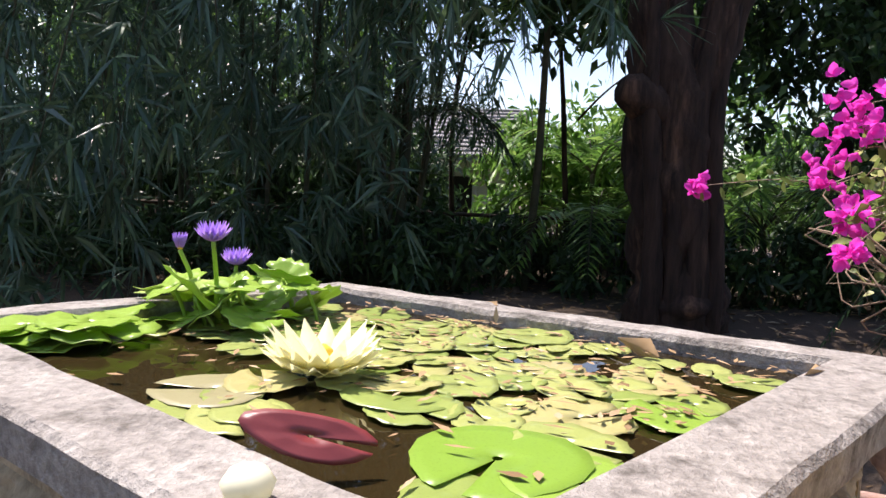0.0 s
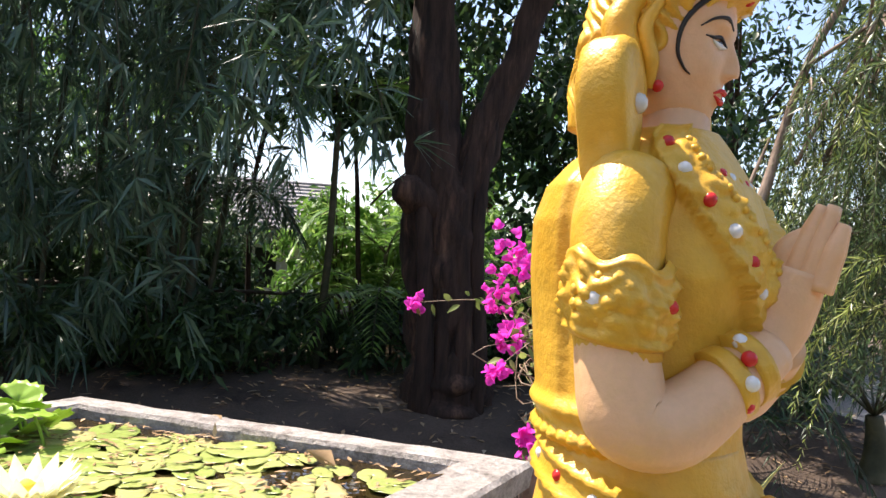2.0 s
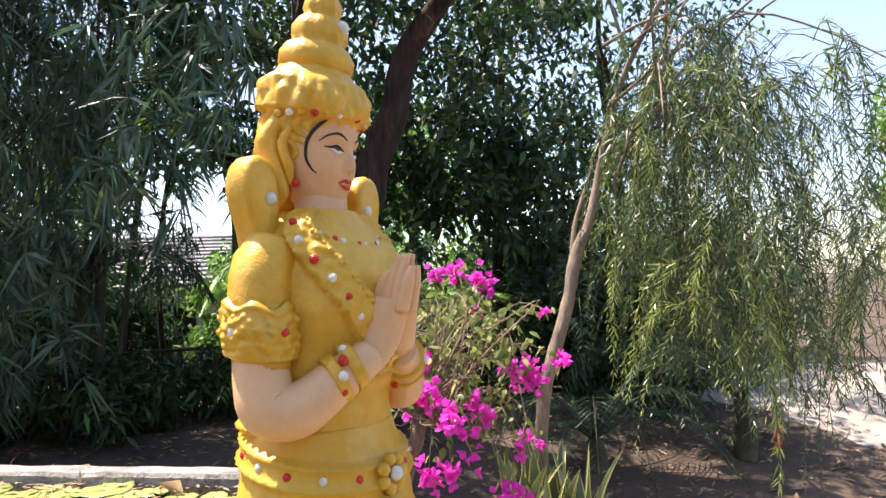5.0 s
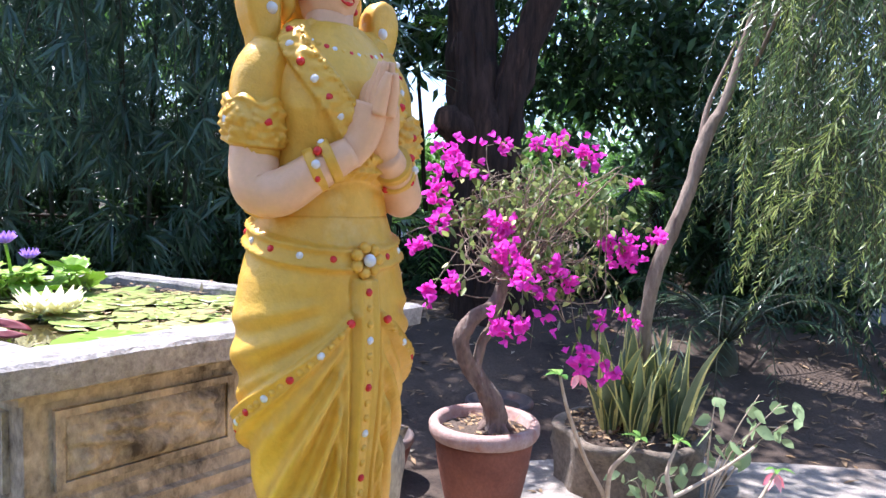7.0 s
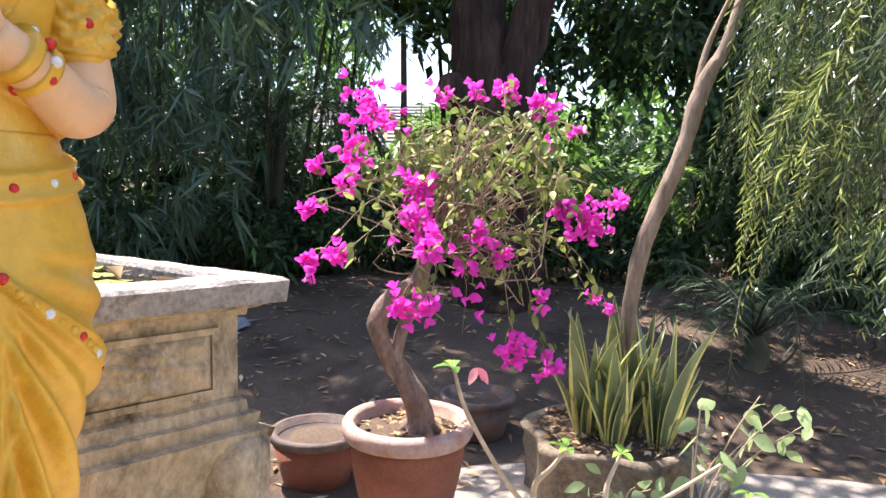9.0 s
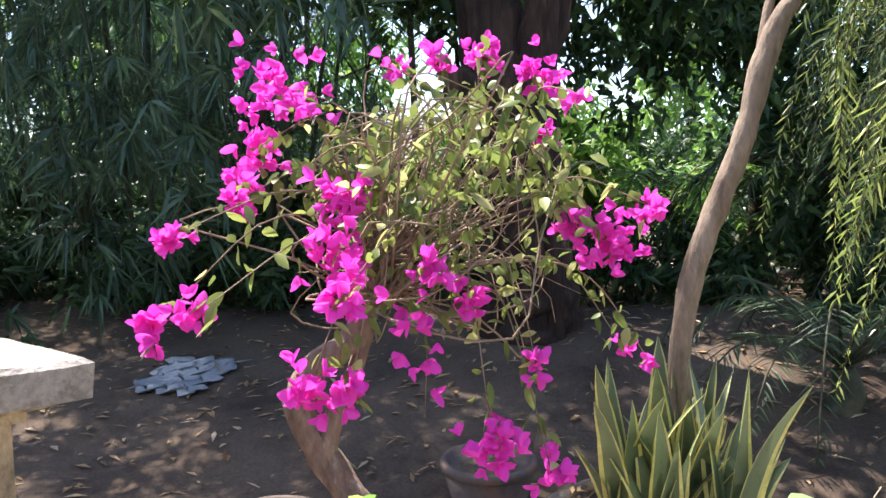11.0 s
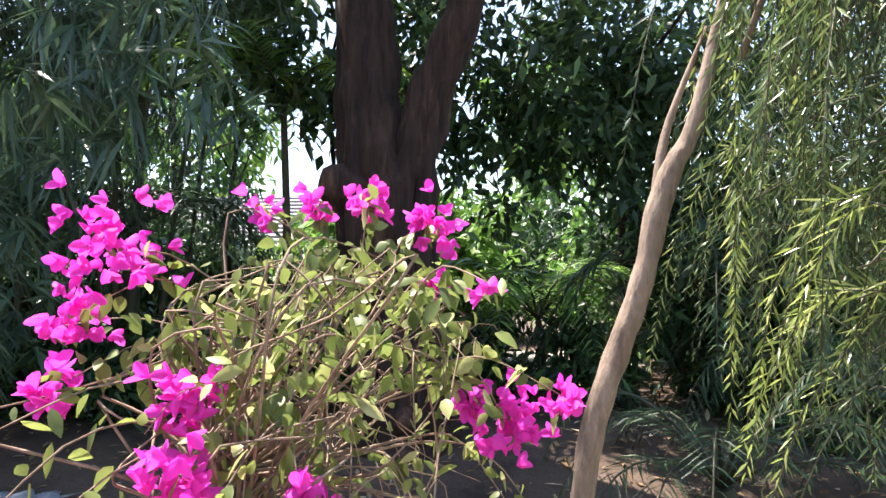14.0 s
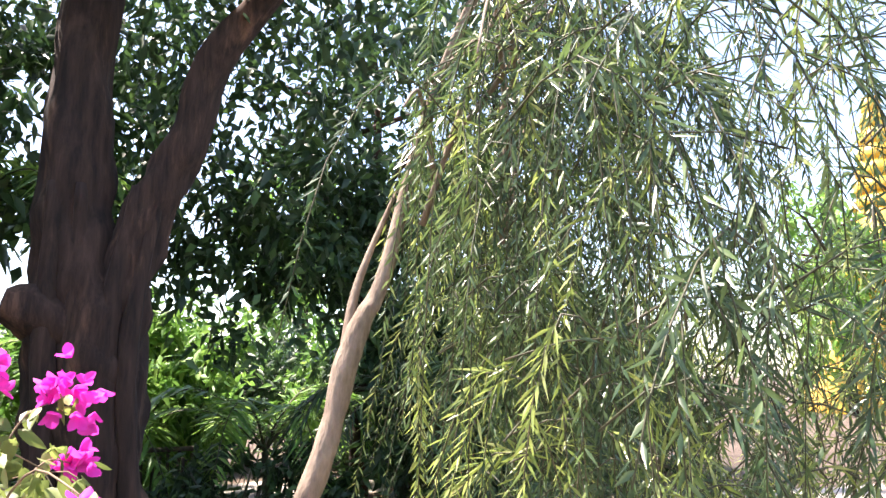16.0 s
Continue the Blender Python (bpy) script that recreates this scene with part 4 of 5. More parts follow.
def make_planter():
    planter = thing("round_planter", pose(2.22, 2.98, -0.01), "round rough concrete planter filled with dry soil", "planter")
    part("planter_wall", lathe([(0.37, 0), (0.385, 0.02), (0.39, 0.2), (0.4, 0.3), (0.395, 0.335), (0.36, 0.345), (0.34, 0.34), (0.32, 0.25)], 64, 0.24), M_STONE, planter)
    part("planter_soil", soil_disc(0.36, 0.325), M_GROUND, planter)
    rng = np.random.default_rng(11)
    for k in range(7):
        a, r = k * 0.9, 0.05 + 0.032 * k
        px, py = 2.24 + r * math.cos(a), 2.92 + r * math.sin(a) * 0.6
        plant = thing("snake_plant", pose(px, py, 0.28), "upright snake plant with yellow leaf margins", "plant", "snake plants in the planter")
        for j in range(8):
            ang, h = rng.uniform(0, 6.28), rng.uniform(0.36, 0.68)
            w, lean, tw = rng.uniform(0.075, 0.115), rng.uniform(0.06, 0.5), rng.uniform(-1, 1)
            d = Vector((math.cos(ang), math.sin(ang), 0))
            for piece, inner, mat in (("leaf", 0.0, M_SNAKE), ("leaf_margin", 0.74, M_SNAKE_EDGE)):
                bm = bmesh.new()
                rows = []
                for i in range(9):
                    u = i / 8
                    c = d * (0.012 + lean * h * u * u) + Vector((0, 0, h * u * (1 - 0.2 * lean * u)))
                    s = Vector((math.cos(ang + 1.57 + tw * u), math.sin(ang + 1.57 + tw * u), 0))
                    o = s.cross(Vector((0, 0, 1)))
                    q = w * 0.5 * min(1, 0.5 + 1.6 * u) * (1 - max(0, u - 0.45) / 0.55) ** 0.7 + 0.0006
                    if inner:
                        row = [c + s * (q * f) + o * (q * 0.5 * abs(f)) for f in (-1.0, -inner, inner, 1.0)]
                    else:
                        row = [c - s * q * 0.75 + o * q * 0.375, c, c + s * q * 0.75 + o * q * 0.375]
                    rows.append([bm.verts.new(v) for v in row])
                for lo, hi in zip(rows, rows[1:]):
                    for i in ((0, 2) if inner else (0, 1)):
                        bm.faces.new((lo[i], lo[i + 1], hi[i + 1], hi[i]))
                part(piece, bm, mat, plant)


make_planter()


# ---- bougainvillea ----
def make_bougainvillea():
    rng = np.random.default_rng(21)
    tree = thing("bougainvillea", pose(0, 0, 0), "gnarled bougainvillea bonsai covered in magenta bracts", "plant")
    bm = tube([(1.45, 2.17, 0.54), (1.44, 2.16, 0.66), (1.34, 2.15, 0.82), (1.295, 2.14, 0.94), (1.35, 2.14, 1.04), (1.44, 2.15, 1.11), (1.47, 2.18, 1.25)], [0.055, 0.042, 0.036, 0.033, 0.03, 0.026], 14, 40, 0.35)
    tube([(1.36, 2.15, 0.8), (1.38, 2.16, 0.92), (1.42, 2.17, 1.0), (1.46, 2.2, 1.12)], [0.026, 0.02, 0.018], 10, 16, 0.35, bm)
    for k in range(7):
        a = k * 0.9
        part("root", tube([(1.45, 2.17, 0.62), (1.45 + 0.05 * math.cos(a), 2.17 + 0.05 * math.sin(a), 0.57), (1.45 + 0.1 * math.cos(a), 2.17 + 0.1 * math.sin(a), 0.535)], [0.022, 0.02, 0.008], 8, 8, 0.3), M_VINEBARK, tree)
    part("trunk", bm, M_VINEBARK, tree, "twisted grey-brown trunk")
    centre = np.array((1.64, 2.36, 1.42))
    size = np.array((0.36, 0.36, 0.3))
    twigs = bmesh.new()
    tips = []
    for k in range(95):
        d = rng.normal(size=3)
        d /= np.linalg.norm(d)
        end = centre + d * size * rng.uniform(0.7, 1.05)
        start = np.array((1.47, 2.18, 1.22)) + rng.normal(size=3) * 0.03
        mid = (start + end) / 2 + rng.normal(size=3) * 0.16 + (0, 0, 0.06)
        bend = [start + (mid - start) * 0.5 + rng.normal(size=3) * 0.035, mid, (mid + end) / 2 + rng.normal(size=3) * 0.05]
        tube([start, *bend, end, end + rng.normal(size=3) * 0.07 - (0, 0, 0.08)], [0.0045, 0.0022, 0.001], 4, 15, bm=twigs)
        tips.append(end)
    # sprays of bracts: where each one hangs and how wide it is
    sprays = [((1.24, 2.2, 1.68), 0.10, 46), ((1.16, 2.24, 1.56), 0.05, 16), ((1.118, 1.931, 1.358), 0.032, 10), ((1.179, 1.764, 1.19), 0.03, 10),
              ((1.276, 1.763, 1.223), 0.03, 9), ((1.2, 2.1, 1.44), 0.05, 16), ((1.442, 2.08, 1.43), 0.055, 24), ((1.47, 1.98, 1.33), 0.065, 30),
              ((1.53, 1.86, 1.25), 0.05, 22), ((1.44, 1.87, 1.05), 0.05, 20), ((1.53, 1.87, 1.06), 0.03, 10), ((2.03, 2.46, 1.3), 0.085, 42), ((1.94, 2.42, 1.36), 0.05, 14), ((2.112, 2.246, 1.4), 0.03, 10),
              ((2.076, 2.687, 0.971), 0.02, 6), ((2.14, 2.66, 0.95), 0.02, 5), ((1.869, 2.107, 1.052), 0.025, 5), ((1.83, 2.7, 1.6), 0.035, 14), ((1.84, 2.524, 1.75), 0.06, 22),
              ((1.7, 2.45, 1.8), 0.05, 16), ((0.914, 2.574, 1.507), 0.035, 12), ((1.62, 2.02, 1.12), 0.06, 10), ((1.78, 2.05, 0.9), 0.065, 26), ((1.9, 2.08, 0.84), 0.04, 12),
              ((1.72, 2.1, 1.2), 0.04, 12), ((1.66, 2.0, 1.28), 0.04, 10), ((1.45, 2.5, 1.78), 0.05, 8), ((1.6, 2.4, 1.78), 0.06, 8), ((1.97, 2.0, 1.62), 0.02, 3)]
    leaves, lways, blossoms = [], [], []
    for _ in range(6):
        w = [(math.cos(a), math.sin(a), 0.85) for a in np.array((0, 2.09, 4.19)) + rng.normal(size=3) * 0.15]
        blossoms.append(leaf_mesh("blossom", [(0, 0, 0)] * 3, w, rng.uniform(0.024, 0.031, 3), rng.uniform(0.018, 0.025, 3), M_BRACT, -0.2, 0.6, rng, 0.55, 0.8, 2))
    for p, r, n in sprays:
        p = np.array(p)
        q = rng.normal(size=(max(3, round(n * 1.15)), 3)) * r * 0.47 + p
        for c in q:
            ob = part("blossom", blossoms[rng.integers(6)], None, tree)
            s = rng.uniform(0.85, 1.25)
            ob.matrix_basis = Matrix.LocRotScale(c, Euler(rng.uniform(0, 6.28, 3)), (s, s, s))
        near = centre + (p - centre) * 0.35
        sag = (near + p) / 2 + np.array((0, 0, 0.07)) + rng.normal(size=3) * 0.02
        line = smooth_line([np.array((1.47, 2.18, 1.24)), near, sag, p], 14)
        tube(line[::2], [0.005, 0.0025, 0.0012], 5, 14, bm=twigs)
        for v in line[7:]:
            for _ in range(2):
                leaves.append(np.array(v) + rng.normal(size=3) * 0.012)
                lways.append(rng.normal(size=3) + (0, 0, -0.3))
    tagged(part("twigs", twigs, M_DRYVINE, tree, "tangle of dry arching twigs"), kind="stuff")
    d = rng.normal(size=(560, 3))
    d /= np.linalg.norm(d, axis=1, keepdims=True)
    d[:, 2] = np.where(rng.random(560) < 0.75, np.abs(d[:, 2]), d[:, 2])
    q = centre + d * size * rng.uniform(0.65, 1.05, (560, 1))
    leaves = np.concatenate([np.array(leaves), q])
    lways = np.concatenate([np.array(lways), rng.normal(size=(560, 3)) * 0.7 + (0, 0, -0.5)])
    part("foliage", leaf_mesh("foliage", leaves, lways, rng.uniform(0.024, 0.054, len(leaves)), rng.uniform(0.015, 0.033, len(leaves)), M_BLEAF, 0.3, 0.3, rng, 0.4, 0.0, 1), None, tree, "olive and yellowish leaves")


make_bougainvillea()


# ---- weeping bottlebrush ----
def make_bottlebrush():
    rng = np.random.default_rng(5)
    tree = thing("weeping_bottlebrush", pose(0, 0, 0), "leaning slender tree with hanging narrow-leaved branches", "tree")
    bm = tube([(2.25, 3.02, 0.25), (2.27, 3.0, 0.55), (2.265, 3.0, 0.87), (2.29, 3.0, 1.09), (2.34, 3.0, 1.28), (2.405, 3.0, 1.46), (2.468, 3.0, 1.65), (2.505, 3.0, 1.82), (2.56, 3.0, 1.97), (2.625, 3.0, 2.11), (2.83, 2.95, 2.85), (3.1, 2.6, 3.5)], [0.042, 0.038, 0.035, 0.037, 0.039, 0.036, 0.033, 0.037, 0.03, 0.026, 0.018, 0.012], 14, 80, 0.2)
    tube([(2.5, 3.0, 1.8), (2.515, 3.02, 1.93), (2.555, 3.04, 2.1), (2.68, 3.06, 2.4)], [0.02, 0.016, 0.006], 8, 12, bm=bm)
    tube([(2.445, 3.0, 1.64), (2.475, 2.985, 1.66), (2.49, 2.97, 1.675)], [0.016, 0.01, 0.006], 8, 6, bm=bm)
    part("trunk", bm, M_PALEBARK, tree, "pale grey-brown leaning trunk")
    strands = bmesh.new()
    tones = [([], [], [], []) for _ in range(3)]
    heads = []
    for k in range(26):
        a = rng.uniform(-2.7, 0.9)
        r = rng.uniform(0.35, 1.9)
        start = Vector((2.8 + rng.uniform(-0.1, 0.3), 2.9, rng.uniform(2.2, 3.1)))
        end = Vector((2.95 + r * math.cos(a), 2.75 + r * math.sin(a) * 0.75, rng.uniform(2.3, 3.3)))
        if (end.x < 2.45 and end.y < 2.5) or end.x > 3.9:
            continue
        mid = (start + end) / 2 + Vector((0, 0, rng.uniform(0.15, 0.45)))
        line = smooth_line([start, mid, end], 12)
        part("limb", tube(line[::3], [0.011, 0.006, 0.003], 6, 12), M_PALEBARK, tree)
        heads += [line[i] for i in range(4, 13)]
    made = 0
    while made < 610:
        if rng.random() < 0.3:
            h = heads[rng.integers(len(heads))] + Vector(rng.normal(size=3) * 0.1)
            length = rng.uniform(0.5, 1.5)
        else:
            d = rng.normal(size=3)
            d = d / np.linalg.norm(d) * rng.uniform(0.35, 1.0) ** 0.5
            h = Vector((3.48 + d[0] * 0.95, 2.45 + d[1] * 1.05, 2.05 + d[2] * 0.95))
            length = rng.uniform(0.25, 0.75)
        if h.z > 3.05 - 0.75 * max(0, h.x - 3.0) or h.x > 4.2:
            made += 0.001
            continue
        low = h.z - length
        a, reach = rng.uniform(0, 6.28), rng.uniform(0.12, 0.5)
        out = Vector((math.cos(a), math.sin(a), 0)) * reach
        if h.x + out.x < 2.66 or h.x < 2.64 or low < 0.85 + 0.3 * rng.random() or h.y < 1.7 + 0.4 * abs(h.x - 3.3):
            if rng.random() < 0.98:
                made += 0.02
                continue
        made += 1
        pts = [h, h + out * 0.55 + Vector((0, 0, 0.02 + 0.1 * rng.random())), h + out * 1.05 + Vector((0, 0, -0.35 * length)), h + out * 1.3 + Vector((0, 0, -length))]
        line = smooth_line(pts, 12)
        tube(line[::2], [0.0026, 0.0012], 4, 6, bm=strands)
        tone = tones[rng.choice(3, p=(0.42, 0.36, 0.22))]
        big, spin = rng.uniform(0.045, 0.085), rng.uniform(0, 6.28)
        first = rng.uniform(0.05, 0.4)
        count = int((24 + 62 * length) * rng.uniform(0.7, 1.25))
        for k in range(count):
            u = first + (1 - first) * (k + rng.random()) / count
            i = min(int(u * 12), 11)
            d = (line[i + 1] - line[i]).normalized()
            side = d.orthogonal().normalized()
            spin += 2.4
            round_it = side * math.cos(spin) + d.cross(side) * math.sin(spin)
            tone[0].append(line[i].lerp(line[i + 1], u * 12 - i))
            tone[1].append(np.array(d * 0.78 + round_it * 0.62) + rng.normal(size=3) * 0.13)
            tone[2].append(big * (0.55 + 0.5 * math.sin(math.pi * min(1, 0.15 + u))) * rng.uniform(0.8, 1.15))
            tone[3].append(0.1 * big * rng.uniform(0.9, 1.25))
    # low spray with a red flower spike
    line = smooth_line([(3.2, 2.35, 1.75), (3.16, 2.28, 1.5), (3.13, 2.22, 1.15), (3.11, 2.2, 0.78)], 14)
    tube(line[::2], [0.003, 0.0015], 4, 7, bm=strands)
    for k in range(130):
        u = rng.uniform(0, 13.9)
        i = int(u)
        tones[2][0].append(line[i].lerp(line[i + 1], u - i))
        tones[2][1].append(np.array((line[i + 1] - line[i]).normalized()) + rng.normal(size=3) * 0.45)
        tones[2][2].append(rng.uniform(0.05, 0.085))
        tones[2][3].append(0.008)
    n = 90
    along = np.array([line[11].lerp(line[12], f) for f in rng.random(n)])
    part("flower_spike", leaf_mesh("flower_spike", along, rng.normal(size=(n, 3)) + (0, 0, -0.6), 0.03, 0.003, M_SPIKE, 0.1, 0.2, rng), None, tree, "red brush-like flower")
    tagged(part("strands", strands, M_CULM, tree, "thin brown hanging twigs"), kind="stuff")
    for (place, way, size, width), mat, label in zip(tones, (M_WEEPDARK, M_WEEP, M_WEEPNEW), ("dark narrow hanging leaves", "grey-green narrow hanging leaves", "fresh yellow-green leaf sprays")):
        part("crown", leaf_mesh("crown", np.array(place), way, size, width, mat, 0.12, 0.2, rng), None, tree, label)



make_bottlebrush()


# ---- tall trees ----
# Ground spots to be sunlit, with shaft radius; the openings above are added for that.
CANOPY_GAPS = ((0.8, 5.75, 0.46, 0.4), (0.35, 6.05, 0.48, 0.35), (2.8, 9.7, 0.5, 0.7), (3.6, 9.4, 0.5, 0.5), (2.9, 5.0, 0.3, 0.3), (4.0, 4.6, 0.2, 0.35))


def gappy(p, origin):
    """Leaf places without those in shafts cut along the sun's direction, added to light the chosen ground spots."""
    keep = np.ones(len(p), bool)
    d = np.array(SUN_FROM)
    for x, y, z, r in CANOPY_GAPS:
        v = p + np.asarray(origin) - (x, y, z)
        off = np.linalg.norm(v - (v @ d)[:, None] * d, axis=1)
        keep &= off > r * (0.75 + 0.5 * np.abs(np.sin(v[:, 2] * 3.1)))
    return p[keep]



def make_big_tree():
    rng = np.random.default_rng(8)
    tree = thing("old_forked_tree", pose(-0.06, -0.25, 0), "massive dark forked tree trunk with dense canopy", "tree")
    g = rise(1.5, 6)
    bm = tube([(1.56, 6.0, g - 0.1), (1.54, 6.0, g + 0.25), (1.48, 6.0, 1.3), (1.42, 6.0, 2.0), (1.31, 6.0, 2.7), (1.25, 6.05, 3.6), (1.25, 6.2, 5.0), (1.1, 6.4, 6.5)], [0.4, 0.34, 0.33, 0.34, 0.235, 0.2, 0.17, 0.12], 28, 60, 0.3)
    tube([(1.55, 5.95, 1.6), (1.6, 5.92, 2.3), (1.74, 5.9, 2.82), (1.94, 5.85, 3.3), (2.15, 5.75, 4.0), (2.9, 5.5, 5.0)], [0.2, 0.185, 0.15, 0.135, 0.11, 0.07], 20, 40, 0.3, bm, seed=4)
    tube([(1.38, 5.9, 2.05), (1.14, 5.8, 2.2), (1.0, 5.75, 2.24)], [0.18, 0.16, 0.1], 14, 10, 0.2, bm)
    for x, r in ((1.3, 0.07), (1.45, 0.06), (1.62, 0.08), (1.75, 0.06)):
        tube([(x + 0.02, 5.74, g - 0.1), (x, 5.72, 1.2), (x - 0.06, 5.74, 2.0), (x - 0.1 + (0.16 if x > 1.5 else 0), 5.82, 3.0)], [r * 1.3, r, r, r * 0.6], 10, 24, 0.25, bm, seed=x)
    part("trunk", bm, M_DARKBARK, tree, "furrowed dark brown forked trunk")
    n = 11000
    p = np.concatenate([clumped(n, (1.6, 6.4, 5.4), (3.6, 1.7, 1.3), 90, 0.16, rng), clumped(4600, (2.7, 7.1, 3.1), (1.7, 0.6, 1.3), 60, 0.17, rng), clumped(620, (0.4, 6.85, 3.3), (0.8, 0.4, 0.5), 24, 0.2, rng)])
    p = gappy(p, (-0.06, -0.25, 0))
    w = rng.normal(size=(len(p), 3)) + (0, 0, -0.4)
    part("crown", leaf_mesh("crown", p, w, rng.uniform(0.1, 0.17, len(p)), rng.uniform(0.05, 0.08, len(p)), M_BROAD, 0.3, 0.3, rng), None, tree, "dark broad leaves")


make_big_tree()


def broadleaf(name, x, y, height, spread, n, seed, label, mat=M_BROAD, trunk=0.1, low=1.2, size=0.13):
    rng = np.random.default_rng(seed)
    z = rise(x, y)
    tree = thing(name, pose(x, y, z - 0.05), label, "tree", "trees behind the garden")
    bm = tube([(0, 0, 0), (0.1 * rng.normal(), 0, height * 0.4), (0.25 * rng.normal(), 0.1, height * 0.75), (0.3 * rng.normal(), 0, height)], [trunk, trunk * 0.8, trunk * 0.5, trunk * 0.2], 12, 24, 0.15)
    for k in range(6):
        a, h = rng.uniform(0, 6.28), rng.uniform(0.4, 0.85) * height
        tube([(0, 0, h), (0.3 * spread * math.cos(a), 0.3 * spread * math.sin(a), h + 0.3), (0.7 * spread * math.cos(a), 0.7 * spread * math.sin(a), h + 0.6)], [trunk * 0.4, trunk * 0.3, trunk * 0.1], 7, 10, 0.1, bm)
    part("trunk", bm, M_DARKBARK, tree)
    p = gappy(clumped(n, (0, 0, (low + height * 1.1) / 2), (spread, spread * 0.6, (height * 1.1 - low) / 2), 40, 0.16, rng), (x, y, z))
    n = len(p)
    w = rng.normal(size=(n, 3)) + (0, 0, -0.4)
    part("crown", leaf_mesh("crown", p, w, rng.uniform(0.7, 1.2, n) * size, rng.uniform(0.4, 0.55, n) * size, mat, 0.3, 0.3, rng), None, tree)
    return tree


for x, y, h, s, n, seed in ((3.6, 8.2, 5.5, 1.9, 4200, 1), (5.6, 8.6, 6.0, 2.0, 4200, 2)):
    broadleaf("broadleaf_tree", x, y, h, s, n, seed, "dark-leaved broadleaf tree with sky gaps in crown")


broadleaf("broadleaf_tree", 0.75, 7.9, 4.4, 1.0, 900, 15, "slender tree with scattered broad leaves against sky", M_BROAD, 0.035, 2.5, 0.2)
broadleaf("broadleaf_tree", -0.6, 8.3, 4.6, 1.0, 800, 16, "slender tree with scattered broad leaves against sky", M_BROAD, 0.035, 2.7, 0.2)


# ---- bamboo ----
def make_bamboo(x, y, seed, n_culm=5, n=13500, low=0.9, reach=1.3, top=6.5):
    rng = np.random.default_rng(seed)
    z = rise(x, y)
    clump = thing("bamboo_clump", pose(x, y, z - 0.05), "dense dark bamboo clump with hanging narrow leaves", "bamboo", "bamboo along the fence")
    for k in range(n_culm):
        a = rng.uniform(0, 6.28)
        r = rng.uniform(0.05, 0.5)
        lean = rng.uniform(0.2, 1.2)
        b = Vector((r * math.cos(a), r * math.sin(a) * 0.6, 0))
        e = b + Vector((lean * math.cos(a), lean * math.sin(a) * 0.7, top * rng.uniform(0.75, 1)))
        part("culm", tube([b, b.lerp(e, 0.4) - Vector((0.05, 0, 0)), b.lerp(e, 0.75), e], [0.026, 0.023, 0.016, 0.006], 8, 14), M_CULM, clump)
    sprays = 300
    c = np.stack([rng.normal(size=sprays) * reach * 0.55, rng.normal(size=sprays) * 0.6, low + 0.3 + (top - low) * rng.uniform(0, 1, sprays) ** 0.85], 1)
    c[:, 1] -= np.clip(c[:, 2] - 3, 0, 3) * rng.uniform(-0.1, 0.55, sprays)
    k = rng.integers(0, sprays, n)
    drift = rng.normal(size=(sprays, 3)) * (0.3, 0.3, 0.05)
    u = rng.uniform(0, 1, (n, 1))
    p = c[k] + drift[k] * u + (0, 0, -0.75) * u ** 1.4 + rng.normal(size=(n, 3)) * 0.05
    p = gappy(p[(p[:, 2] > low) & (p[:, 0] + x < -0.05)], (x, y, z))
    w = drift[rng.integers(0, sprays, len(p))] * 0.5 + rng.normal(size=(len(p), 3)) * 0.6 + (0, 0, -0.7)
    part("leaves", leaf_mesh("leaves", p, w, rng.uniform(0.12, 0.24, len(p)), rng.uniform(0.014, 0.026, len(p)), M_BAMBOO, 0.25, 0.2, rng, 0.3), None, clump, "narrow hanging leaves")


for x, y, seed, low in ((-6.4, 7.0, 31, 0.8), (-4.9, 6.4, 32, 0.9), (-3.5, 6.9, 33, 1.1), (-2.3, 6.5, 34, 1.2), (-1.2, 6.9, 35, 1.3), (-1.1, 7.6, 36, 2.8), (-8.0, 5.6, 37, 0.6)):
    make_bamboo(x, y, seed, 2 if low > 2.5 else 5, low=low)


def near_bamboo(x, y, z, seed, n=46):
    """A hanging branch with fans of long leaves, close to the pond."""
    rng = np.random.default_rng(seed)
    branch = thing("bamboo_branch", pose(x, y, z), "hanging bamboo branch with fans of long leaves", "bamboo", "hanging bamboo branches")
    tip = Vector((rng.normal() * 0.4, rng.normal() * 0.3, -1.9))
    line = smooth_line([(0, 0, 1.4), (0.15, 0, 0.6), tip * 0.5, tip], 20)
    part("stem", tube(line[::2], [0.012, 0.006, 0.002], 6, 20), M_CULM, branch)
    place, way = [], []
    for k in range(n):
        c = line[rng.integers(3, 21)] + Vector(rng.normal(size=3) * 0.12)
        fan = rng.normal(size=3) * 0.5 + (0, 0, -0.6)
        for _ in range(7):
            place.append(c)
            way.append(fan + rng.normal(size=3) * 0.45)
    m = len(place)
    part("leaves", leaf_mesh("leaves", place, way, rng.uniform(0.16, 0.32, m), rng.uniform(0.02, 0.036, m), M_BAMBOO, 0.3, 0.2, rng, 0.3), None, branch)


